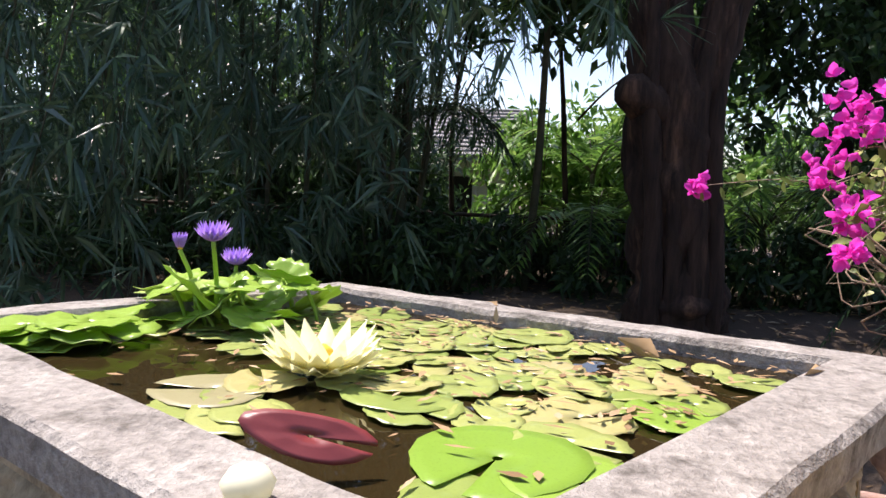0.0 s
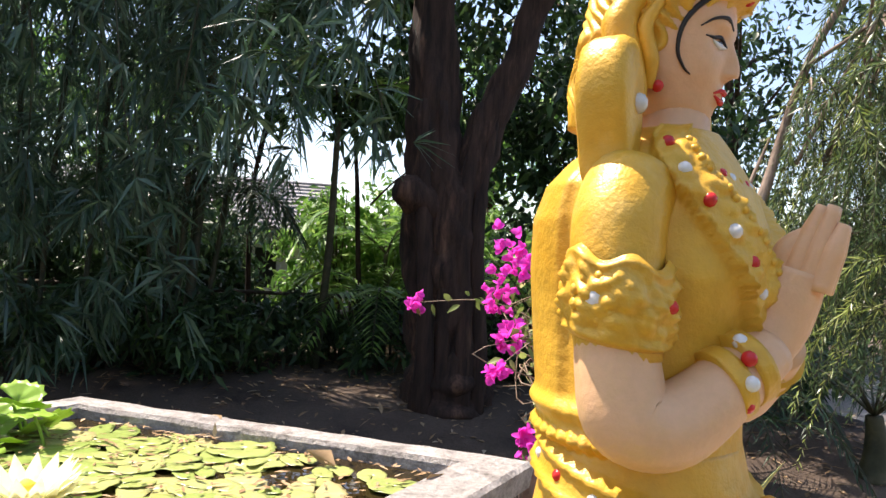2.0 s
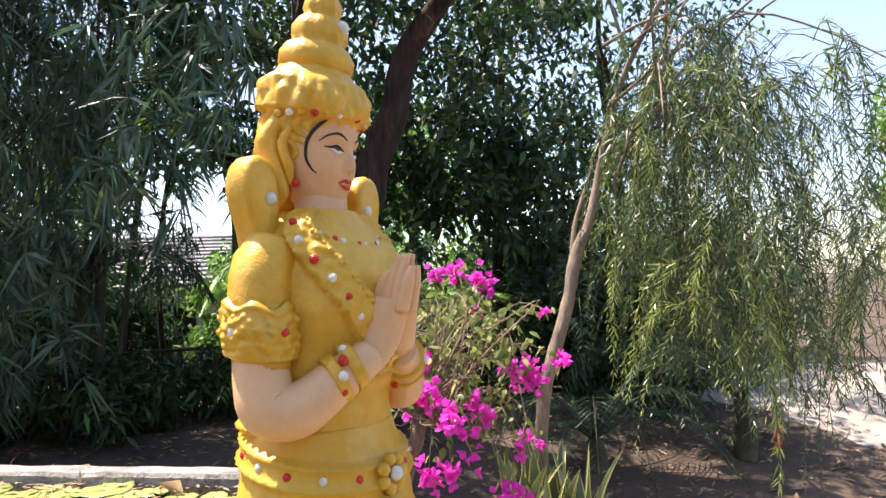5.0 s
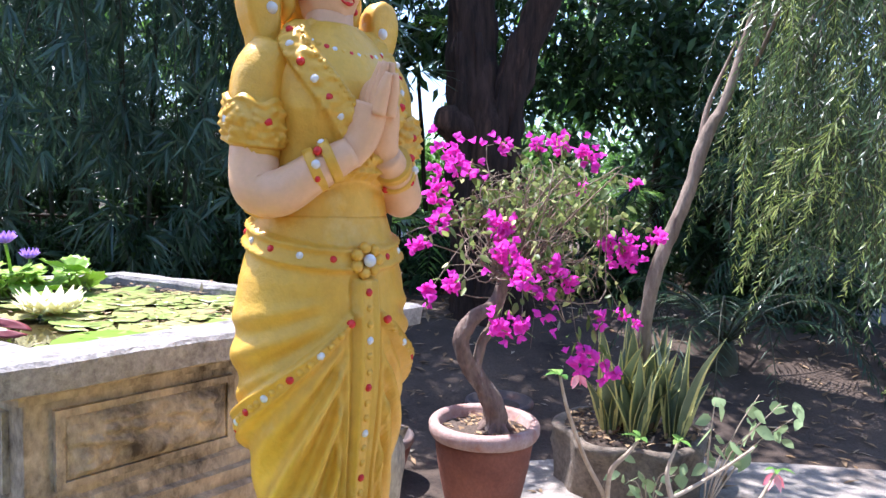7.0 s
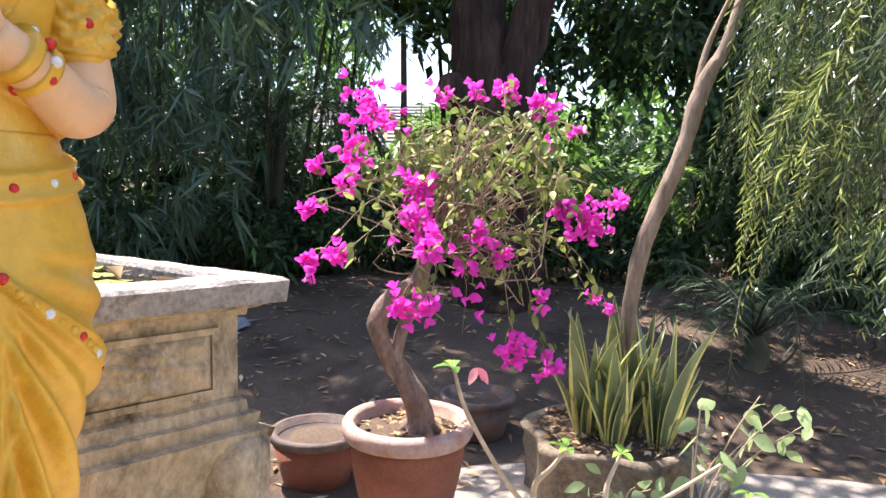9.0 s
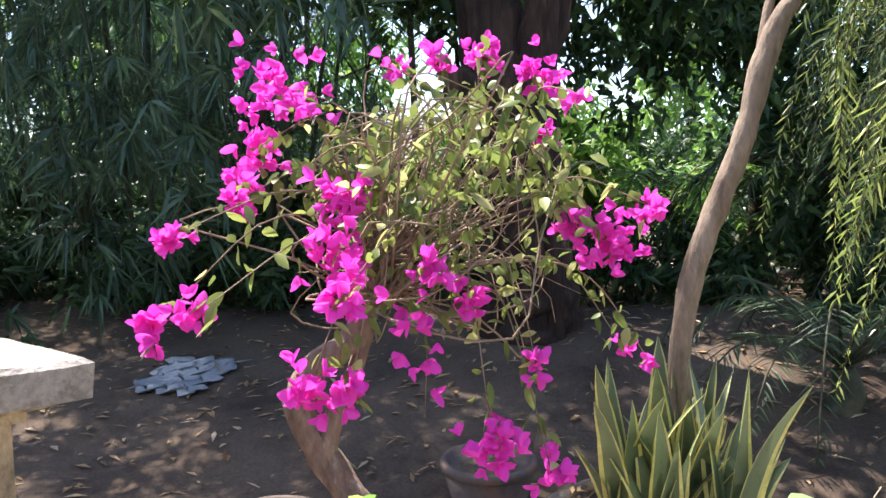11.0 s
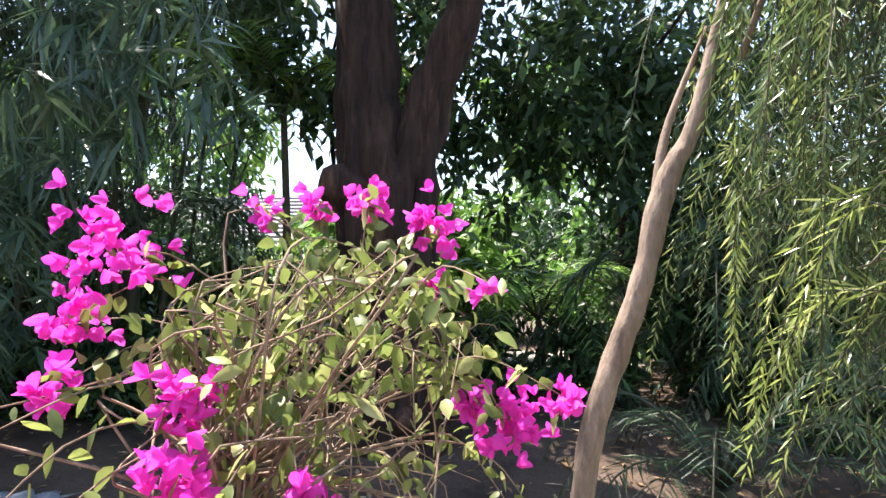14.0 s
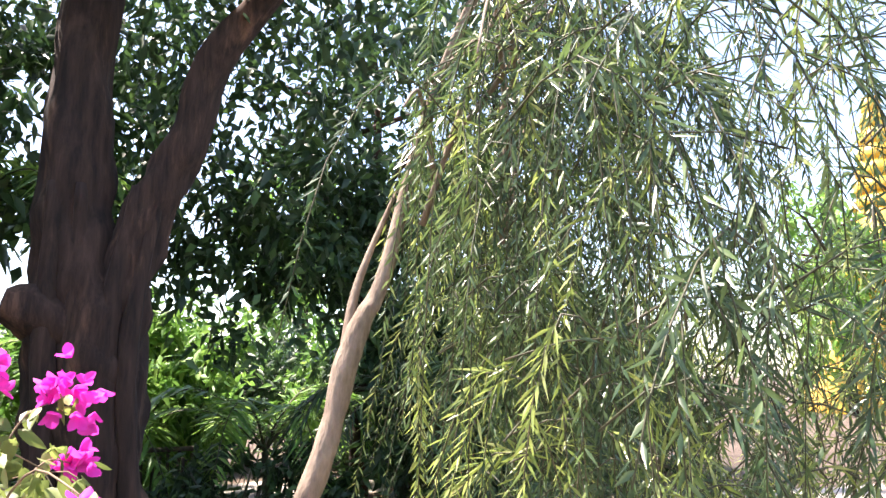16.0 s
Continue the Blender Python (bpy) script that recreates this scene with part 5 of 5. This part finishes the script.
for k, (x, y, z) in enumerate(((-3.4, 4.6, 2.4), (-2.9, 4.9, 2.0), (-2.2, 5.0, 2.7), (-3.9, 5.0, 2.6), (-1.5, 5.2, 3.1), (-0.8, 5.3, 3.4), (-2.6, 4.4, 3.0), (-4.4, 4.6, 2.2), (-1.8, 4.6, 3.6), (-0.2, 5.0, 4.1), (-2.45, 4.1, 2.5), (-2.9, 4.0, 1.9), (-2.1, 4.5, 3.1), (-3.3, 4.2, 2.9), (-1.3, 4.7, 3.3), (-3.7, 4.3, 2.2), (-2.0, 5.3, 2.4), (-0.9, 5.6, 2.9), (0.35, 4.2, 4.25), (0.7, 4.35, 4.4), (0.05, 4.1, 4.2))):
    near_bamboo(x, y, z, 200 + k)


# ---- palms ----
def frond(points, length, width, n, mat, rng, leaf_w=0.025, droop=0.3):
    """Rachis and leaflets of one palm leaf."""
    line = smooth_line(points, 16)
    place, way, size = [], [], []
    for k in range(n):
        u = 0.12 + 0.88 * k / n
        f = u * 16
        i = min(int(f), 15)
        p = line[i].lerp(line[i + 1], f - i)
        d = (line[i + 1] - line[i]).normalized()
        s = d.cross(Vector((0, 0, 1)))
        s = s.normalized() if s.length > 0.05 else Vector((1, 0, 0))
        for sg in (-1, 1):
            place.append(p)
            way.append(np.array(s * sg * 0.9 + d * 0.65) + rng.normal(size=3) * 0.1 + (0, 0, 0.1))
            size.append(length * math.sin(math.pi * (0.15 + 0.8 * u)) * rng.uniform(0.85, 1.1))
    return line, leaf_mesh("leaflets", place, way, size, leaf_w, mat, droop, 0.3, rng, 0.35, 0.6)


def palm(name, x, y, height, stem, count, span, mat, seed, label, leaf=0.32, leaf_w=0.025, lean=(0, 0), category="palm", up=0.7):
    rng = np.random.default_rng(seed)
    z = rise(x, y)
    tree = thing(name, pose(x, y, z - 0.03), label, category)
    top = Vector((lean[0], lean[1], height))
    if height > 0.2:
        part("stem", tube([(0, 0, 0), top * 0.5 + Vector((0.03, 0, 0)), top], [stem, stem * 0.85, stem * 0.6], 10, 24, 0.05), M_CULM, tree)
    for k in range(count):
        a = 2 * math.pi * k / count + rng.normal() * 0.25
        d = Vector((math.cos(a), math.sin(a), 0))
        s = span * rng.uniform(0.8, 1.15)
        lift = up * rng.uniform(0.5, 1.2)
        pts = [top, top + d * s * 0.3 + Vector((0, 0, lift * s * 0.45)), top + d * s * 0.7 + Vector((0, 0, lift * s * 0.5)), top + d * s + Vector((0, 0, lift * s * 0.15 - 0.25 * s))]
        line, me = frond(pts, leaf, s, 34, mat, rng, leaf_w)
        f = part("frond", me, None, tree)
        part("rachis", tube(line[::4], [0.012, 0.007, 0.003], 6, 10), M_CULM, f)
    return tree


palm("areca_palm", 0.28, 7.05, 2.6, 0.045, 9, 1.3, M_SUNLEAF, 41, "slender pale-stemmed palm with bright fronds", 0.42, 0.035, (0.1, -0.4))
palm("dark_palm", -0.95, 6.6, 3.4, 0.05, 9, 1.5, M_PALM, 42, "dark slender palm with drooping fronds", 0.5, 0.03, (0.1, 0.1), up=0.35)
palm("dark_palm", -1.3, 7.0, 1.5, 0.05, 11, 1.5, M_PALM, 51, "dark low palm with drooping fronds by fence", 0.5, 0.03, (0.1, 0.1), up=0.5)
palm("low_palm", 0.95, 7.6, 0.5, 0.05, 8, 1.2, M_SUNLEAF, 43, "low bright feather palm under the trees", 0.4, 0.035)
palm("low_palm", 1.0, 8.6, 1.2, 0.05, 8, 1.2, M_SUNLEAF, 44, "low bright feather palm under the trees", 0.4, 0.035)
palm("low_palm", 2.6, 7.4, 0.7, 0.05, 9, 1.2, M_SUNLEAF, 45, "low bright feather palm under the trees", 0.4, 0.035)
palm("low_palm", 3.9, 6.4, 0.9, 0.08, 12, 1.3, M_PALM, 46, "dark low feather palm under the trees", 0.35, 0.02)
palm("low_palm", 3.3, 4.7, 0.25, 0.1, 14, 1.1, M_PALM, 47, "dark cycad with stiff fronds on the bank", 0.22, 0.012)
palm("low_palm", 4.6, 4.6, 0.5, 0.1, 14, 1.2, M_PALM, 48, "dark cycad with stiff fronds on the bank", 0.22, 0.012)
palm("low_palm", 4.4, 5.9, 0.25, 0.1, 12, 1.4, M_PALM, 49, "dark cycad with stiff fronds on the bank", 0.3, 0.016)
palm("potted_palm", 0.9, 0.29, 0.72, 0.03, 18, 0.42, M_YPALM, 50, "small palm with bright yellow-green feathery fronds", 0.15, 0.01, (0, 0), up=0.95)


# ---- fence ----
def make_fence():
    fence = thing("bamboo_fence", Matrix(), "dark old bamboo picket fence behind the trees", "fence")
    y0 = 7.75
    for k in range(150):
        x = -8.5 + k * 0.07
        z = rise(x, y0)
        me = FENCE_SLAT
        ob = part("slat", me, None, fence)
        ob.location = (x, y0 + 0.01 * math.sin(k * 7.3), z - 0.03)
        ob.rotation_euler = (0, 0.03 * math.sin(k * 3.7), 0)
        ob.scale = (1, 1, 0.92 + 0.1 * math.sin(k * 5.1))
    for z in (0.72, 1.12):
        part("rail", tube([(-8.6, y0 - 0.03, z), (-3.0, y0 - 0.03, z + 0.03), (2.0, y0 - 0.03, z + 0.06)], [0.022], 8, 16), M_FENCE, fence)


bm = tube([(0, 0, 0), (0, 0, 0.4), (0, 0, 0.72)], [0.016, 0.015], 6, 2)
FENCE_SLAT = bpy.data.meshes.new("slat")
bm.to_mesh(FENCE_SLAT)
bm.free()
FENCE_SLAT.materials.append(M_FENCE)
make_fence()


# ---- hedge, distance ----
def make_shrub(x, y, h, w, n, seed, mat, label, leaf=0.16, ratio=0.4):
    rng = np.random.default_rng(seed)
    bush = thing("shrub", pose(x, y, rise(x, y) - 0.05), label, "shrub", "shrubs behind the fence")
    for k in range(5):
        a = rng.uniform(0, 6.28)
        part("stem", tube([(0, 0, 0), (0.2 * w * math.cos(a), 0.2 * w * math.sin(a), h * 0.5), (0.4 * w * math.cos(a), 0.4 * w * math.sin(a), h * 0.9)], [0.025, 0.015, 0.006], 6, 8), M_CULM, bush)
    p = clumped(n, (0, 0, h * 0.52), (w, w * 0.6, h * 0.5), 34, 0.2, rng)
    p = p[p[:, 2] > 0.02]
    d = rng.normal(size=(len(p), 3)) + (0, 0, -0.2)
    part("foliage", leaf_mesh("foliage", p, d, rng.uniform(0.6, 1.3, len(p)) * leaf, rng.uniform(0.7, 1.2, len(p)) * leaf * ratio, mat, 0.3, 0.3, rng), None, bush)
    return bush


# Sun and shade are put into the leaf colour: lit copies light, dim dark.
lit = make_shrub(0.4, 9.4, 2.3, 0.9, 2600, 61, M_SUNLEAF, "leafy shrub with sunlight put into its bright green")
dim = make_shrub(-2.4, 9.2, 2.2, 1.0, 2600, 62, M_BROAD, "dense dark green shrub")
blade = make_shrub(1.3, 9.0, 2.0, 0.8, 2200, 63, M_SUNLEAF, "shrub with long strap leaves, coloured as if sunlit", 0.36, 0.13)
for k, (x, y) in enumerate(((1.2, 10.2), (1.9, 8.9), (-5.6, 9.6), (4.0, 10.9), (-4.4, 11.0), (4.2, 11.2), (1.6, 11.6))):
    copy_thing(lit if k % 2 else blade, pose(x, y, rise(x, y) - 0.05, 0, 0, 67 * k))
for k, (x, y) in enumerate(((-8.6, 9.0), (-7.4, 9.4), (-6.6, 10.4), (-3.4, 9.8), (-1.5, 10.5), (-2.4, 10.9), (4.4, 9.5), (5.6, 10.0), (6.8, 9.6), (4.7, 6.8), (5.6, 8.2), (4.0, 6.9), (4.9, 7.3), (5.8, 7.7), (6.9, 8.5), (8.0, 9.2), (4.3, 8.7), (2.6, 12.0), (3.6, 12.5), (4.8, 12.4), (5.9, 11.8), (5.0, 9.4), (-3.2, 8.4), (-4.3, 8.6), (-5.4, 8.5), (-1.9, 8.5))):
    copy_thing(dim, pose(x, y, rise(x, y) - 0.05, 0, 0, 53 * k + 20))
low = make_shrub(-2.0, 7.1, 0.75, 0.8, 1300, 64, M_BROAD, "low dark undergrowth before the fence", 0.13, 0.35)
for k, (x, y) in enumerate(((-6.5, 6.9), (-5.2, 7.1), (-4.2, 6.8), (-3.2, 7.2), (-1.0, 7.2), (-0.1, 7.4), (0.8, 7.2), (2.3, 6.6), (3.0, 6.9), (4.3, 5.8), (4.6, 6.6), (-5.8, 6.2), (-4.7, 6.0), (-3.7, 6.2), (-2.8, 6.3), (-1.9, 6.1), (-1.1, 6.3), (-0.4, 6.5), (-6.9, 5.8))):
    copy_thing(low, pose(x, y, rise(x, y) - 0.05, 0, 0, 77 * k))
far = broadleaf("broadleaf_tree", -9, 17, 7.5, 3.0, 2600, 71, "tall hazy tree in the distance behind garden", M_SUNLEAF, 0.16, 1.0, 0.34)
for k in range(15):
    if k in (4, 7, 8, 9, 10):
        continue
    x, y = -16 + 3.4 * k if k != 5 else -17.5, 17.5 + 2.5 * math.sin(k * 2.3)
    copy_thing(far, pose(x, y, 0.4, 0, 0, 71 * k))
# Unseen trees added behind the camera, to shade the ambient light and close the surroundings.
for k in range(8):
    a = -2.9 + k * 0.36
    copy_thing(far, pose(1 + 15 * math.cos(a), 14 * math.sin(a) - 1, 0, 0, 0, 40 * k))


def make_house():
    house = thing("house", pose(-3.0, 14.0, 0.3), "low white house with grey tiled roof behind trees", "house")
    bm = bmesh.new()
    bmesh.ops.create_cube(bm, size=1, matrix=Matrix.LocRotScale((0, 0, 0.9), None, (5.6, 3.4, 1.8)))
    bmesh.ops.bevel(bm, geom=bm.edges[:], offset=0.02, segments=1, affect="EDGES")
    part("wall", bm, M_PLASTER, house, smooth=False)
    bm = bmesh.new()
    rows = [(-2.1, 1.62), (-1.05, 2.15), (0, 2.65), (1.05, 2.15), (2.1, 1.62)]
    top = [[bm.verts.new((x, y, z + dz)) for y, z in rows] for x in (-3.1, 3.1) for dz in (0.08, 0)]
    for i in range(4):
        bm.faces.new((top[0][i], top[0][i + 1], top[2][i + 1], top[2][i]))
        bm.faces.new((top[1][i], top[1][i + 1], top[3][i + 1], top[3][i]))
    for q in (0, 2):
        for i in range(4):
            bm.faces.new((top[q][i], top[q][i + 1], top[q + 1][i + 1], top[q + 1][i]))
    for i in (0, 4):
        bm.faces.new((top[0][i], top[2][i], top[3][i], top[1][i]))
    roof = part("roof", bm, M_ROOF, house, smooth=False)
    for k in range(13):
        y = -2.1 + k * 0.165
        z = float(np.interp(y, (-2.1, -1.05, 0), (1.62, 2.15, 2.65))) + 0.085
        part("roof_course", tube([(-3.12, y, z), (0, y, z), (3.12, y, z)], [0.028], 6, 2), M_ROOF, roof)
    for x in (-1.8, 0.0, 1.8):
        w = part("window", FRAME_BM(0.9, 0.8), M_PLASTER, house, smooth=False)
        w.location = (x, -1.72, 1.0)
        bm = bmesh.new()
        bmesh.ops.create_cube(bm, size=1, matrix=Matrix.LocRotScale((0, 0.015, 0), None, (0.8, 0.02, 0.7)))
        part("pane", bm, M_BLACK, w, smooth=False)


def FRAME_BM(w, h):
    bm = bmesh.new()
    for x, z, sx, sz in ((0, h / 2, w, 0.07), (0, -h / 2, w, 0.07), (-w / 2, 0, 0.07, h + 0.07), (w / 2, 0, 0.07, h + 0.07), (0, 0, 0.04, h)):
        bmesh.ops.create_cube(bm, size=1, matrix=Matrix.LocRotScale((x, 0, z), None, (sx, 0.06, sz)))
    return bm


M_PLASTER = surface("white_plaster", (0.7, 0.68, 0.64), (0.78, 0.76, 0.72), 3, (0.5, 0.47, 0.42), 1.2, (0.55, 0.75), 0.9, 0.1)
M_ROOF = surface("grey_roof_tile", (0.3, 0.29, 0.29), (0.42, 0.41, 0.41), 4, (0.2, 0.19, 0.18), 2, rough=0.85, bump=0.3)
make_house()

spire = thing("golden_spire", pose(24.8, 18.7, 0), "tall tiered golden stupa spire beyond garden", "stupa")
part("base", lathe([(3.2, -0.1), (3.2, 1.2), (2.8, 1.3), (2.8, 2.4), (2.2, 2.6), (2.1, 4.0)], 24), M_GOLD, spire)
part("bell", lathe([(2.0, 3.9), (1.9, 5.0), (1.4, 6.4), (1.0, 7.4), (0.9, 7.6)], 24), M_GOLD, spire)
for k in range(7):
    r = 1.0 - k * 0.11
    part("tier", lathe([(r * 0.8, 7.5 + k * 0.62), (r, 7.6 + k * 0.62), (r, 7.85 + k * 0.62), (r * 0.75, 8.15 + k * 0.62)], 20), M_GOLD, spire)

# ---- small things on the ground ----
tarp_bm = bmesh.new()
rows = []
for j in range(13):
    row = []
    for i in range(17):
        x, y = -1.0 + 0.5 * i / 16 + 0.1 * j / 12 + 0.05 * math.sin(j * 1.7), 4.45 + 0.45 * j / 12 + 0.04 * math.sin(i * 1.3)
        row.append(tarp_bm.verts.new((x, y, rise(x, y) + 0.025 + 0.03 * noise.noise(Vector((x * 4, y * 4, 7))))))
    rows.append(row)
for lo, hi in zip(rows, rows[1:]):
    for i in range(16):
        tarp_bm.faces.new((lo[i], lo[i + 1], hi[i + 1], hi[i]))
geo = bmesh.ops.extrude_face_region(tarp_bm, geom=tarp_bm.faces[:])
bmesh.ops.translate(tarp_bm, verts=[v for v in geo["geom"] if isinstance(v, bmesh.types.BMVert)], vec=(0, 0, 0.004))
M_TARP = surface("faded_blue_sheet", (0.22, 0.24, 0.28), (0.3, 0.32, 0.35), 4, (0.5, 0.5, 0.5), 3, rough=0.6, bump=0.2)
tagged(part("tarpaulin", tarp_bm, M_TARP), "crumpled faded blue-grey sheet lying on soil", "sheet")


def make_plumeria():
    rng = np.random.default_rng(77)
    tub = thing("plumeria_pot", pose(1.93, 1.98, -0.01), "wide pale-rimmed pot holding a leggy plumeria", "pot")
    part("pot_body", lathe([(0.13, 0), (0.14, 0.01), (0.19, 0.15), (0.17, 0.15), (0.15, 0.1)], 36), M_TERRA, tub)
    part("pot_rim", lathe([(0.188, 0.14), (0.2, 0.15), (0.2, 0.18), (0.185, 0.185), (0.17, 0.18), (0.168, 0.14)], 36, 0.02), M_RIM, tub)
    part("potting_soil", soil_disc(0.17, 0.15), M_GROUND, tub)
    plant = thing("plumeria", pose(0, 0, 0), "leggy plumeria with pale bare stems and few leaves", "plant")
    stems = (([(1.93, 1.98, 0.12), (1.88, 1.88, 0.38), (1.77, 1.75, 0.6), (1.68, 1.62, 0.82), (1.645, 1.59, 0.95)], 7),
             ([(1.94, 1.97, 0.12), (1.95, 1.86, 0.36), (2.1, 1.8, 0.45), (2.28, 1.83, 0.55), (2.41, 1.85, 0.64)], 0),
             ([(1.88, 1.88, 0.38), (1.87, 1.78, 0.55), (1.92, 1.75, 0.63), (1.96, 1.75, 0.69)], 4),
             ([(2.1, 1.8, 0.45), (2.08, 1.8, 0.55), (2.12, 1.82, 0.66)], 5),
             ([(1.95, 1.86, 0.36), (2.1, 1.75, 0.36), (2.35, 1.75, 0.43), (2.5, 1.85, 0.56)], 3))
    for pts, n in stems:
        part("stem", tube(pts, [0.011, 0.008, 0.005], 8, 16, 0.1), M_TWIG, plant)
        if n:
            tip = np.array(pts[-1])
            w = [(math.cos(a), math.sin(a), 0.45) for a in rng.uniform(0, 6.28, n)]
            part("leaf_rosette", leaf_mesh("leaf_rosette", [tip] * n, w, rng.uniform(0.05, 0.085, n), 0.024, M_SUNLEAF, 0.4, 0.3, rng, 0.6, 0.8, 1), None, plant, "small fresh green leaves")
    w = [(math.cos(a), math.sin(a), -1.2) for a in (0, 1.3, 2.5, 3.8, 5)]
    part("flower", leaf_mesh("flower", [(2.49, 1.85, 0.545)] * 5, w, 0.06, 0.025, M_PINK, 0.2, 0.3, rng, 0.4, 0.0, 1), None, plant, "drooping pink flower")
    part("flower", leaf_mesh("flower", [(1.71, 1.6, 0.95)] * 4, w[:4], 0.045, 0.025, M_PINK, 0.2, 0.3, rng, 0.4, 0.0, 1), None, plant, "pale pink flower")
    # seedling with heart-shaped leaves beside the planter
    for base, tips in (((2.5, 2.62, 0.02), ((2.5, 2.55, 0.6), (2.6, 2.6, 0.4), (2.47, 2.5, 0.45), (2.83, 2.6, 0.6), (2.75, 2.66, 0.62), (2.9, 2.62, 0.52), (2.7, 2.55, 0.5))),
                       ((2.2, 2.5, 0.02), ((2.15, 2.45, 0.28), (2.25, 2.42, 0.3), (2.32, 2.5, 0.26), (2.1, 2.5, 0.22)))):
        s = thing("seedling", pose(0, 0, 0), "thin seedling with pale green heart-shaped leaves beside planter", "plant", "seedlings by the planter")
        for tp in tips:
            b, e = Vector(base), Vector(tp)
            part("stem", tube([b, b.lerp(e, 0.5) + Vector((0, 0, 0.08)), e], [0.005, 0.002], 5, 8), M_TWIG, s)
            for u in (0.7, 0.85, 1.0, 1.0):
                q = np.array([b.lerp(e, u)]) + rng.normal(size=(1, 3)) * 0.03
                part("leaf", leaf_mesh("leaf", q, rng.normal(size=(1, 3)) + (0, -0.3, -0.5), rng.uniform(0.05, 0.095), rng.uniform(0.04, 0.07), M_PALELEAF, 0.3, 0.2, rng, 0.35, 0.0, 1), None, s)


M_PINK = leafy("pink_petal", (0.7, 0.12, 0.2), (0.8, 0.25, 0.3), (0.85, 0.5, 0.5), 0.35)
M_PALELEAF = leafy("pale_heart_leaf", (0.2, 0.3, 0.12), (0.32, 0.42, 0.2), (0.6, 0.65, 0.45), 0.35)
make_plumeria()

# fallen leaves and twigs on the soil
rng = np.random.default_rng(91)
n = 5200
q = np.stack([rng.uniform(-5, 8, n), 2.4 + 7 * rng.random(n) ** 0.8], 1)
pts = np.array([(x, y, rise(x, y) + 0.008) for x, y in q])
tagged(part("leaf_litter", leaf_mesh("leaf_litter", pts, rng.normal(size=(n, 3)) * (1, 1, 0.12) + (0, 0, 0.05), rng.uniform(0.03, 0.13, n), rng.uniform(0.012, 0.04, n), M_LITTER, 0.0, 0.4, rng, 0.4, 0.9)),
       "dry fallen leaves scattered on bare soil", "leaf litter", kind="stuff")

# litter in the pots and the planter
for name, x, y, z, r, n in (("pot_litter", 1.405, 2.175, 0.553, 0.17, 90), ("planter_litter", 2.22, 2.98, 0.335, 0.35, 420)):
    a, d = rng.uniform(0, 6.28, n), r * np.sqrt(rng.random(n))
    pts = np.stack([x + d * np.cos(a), y + d * np.sin(a), z + 0.012 * rng.random(n)], 1)
    tagged(part(name, leaf_mesh(name, pts, rng.normal(size=(n, 3)) * (1, 1, 0.25), rng.uniform(0.02, 0.06, n), rng.uniform(0.01, 0.03, n), M_LITTER, 0, 0.4, rng, 0.4, 0.7)),
           "dry brown leaves covering the soil", "leaf litter", kind="stuff")
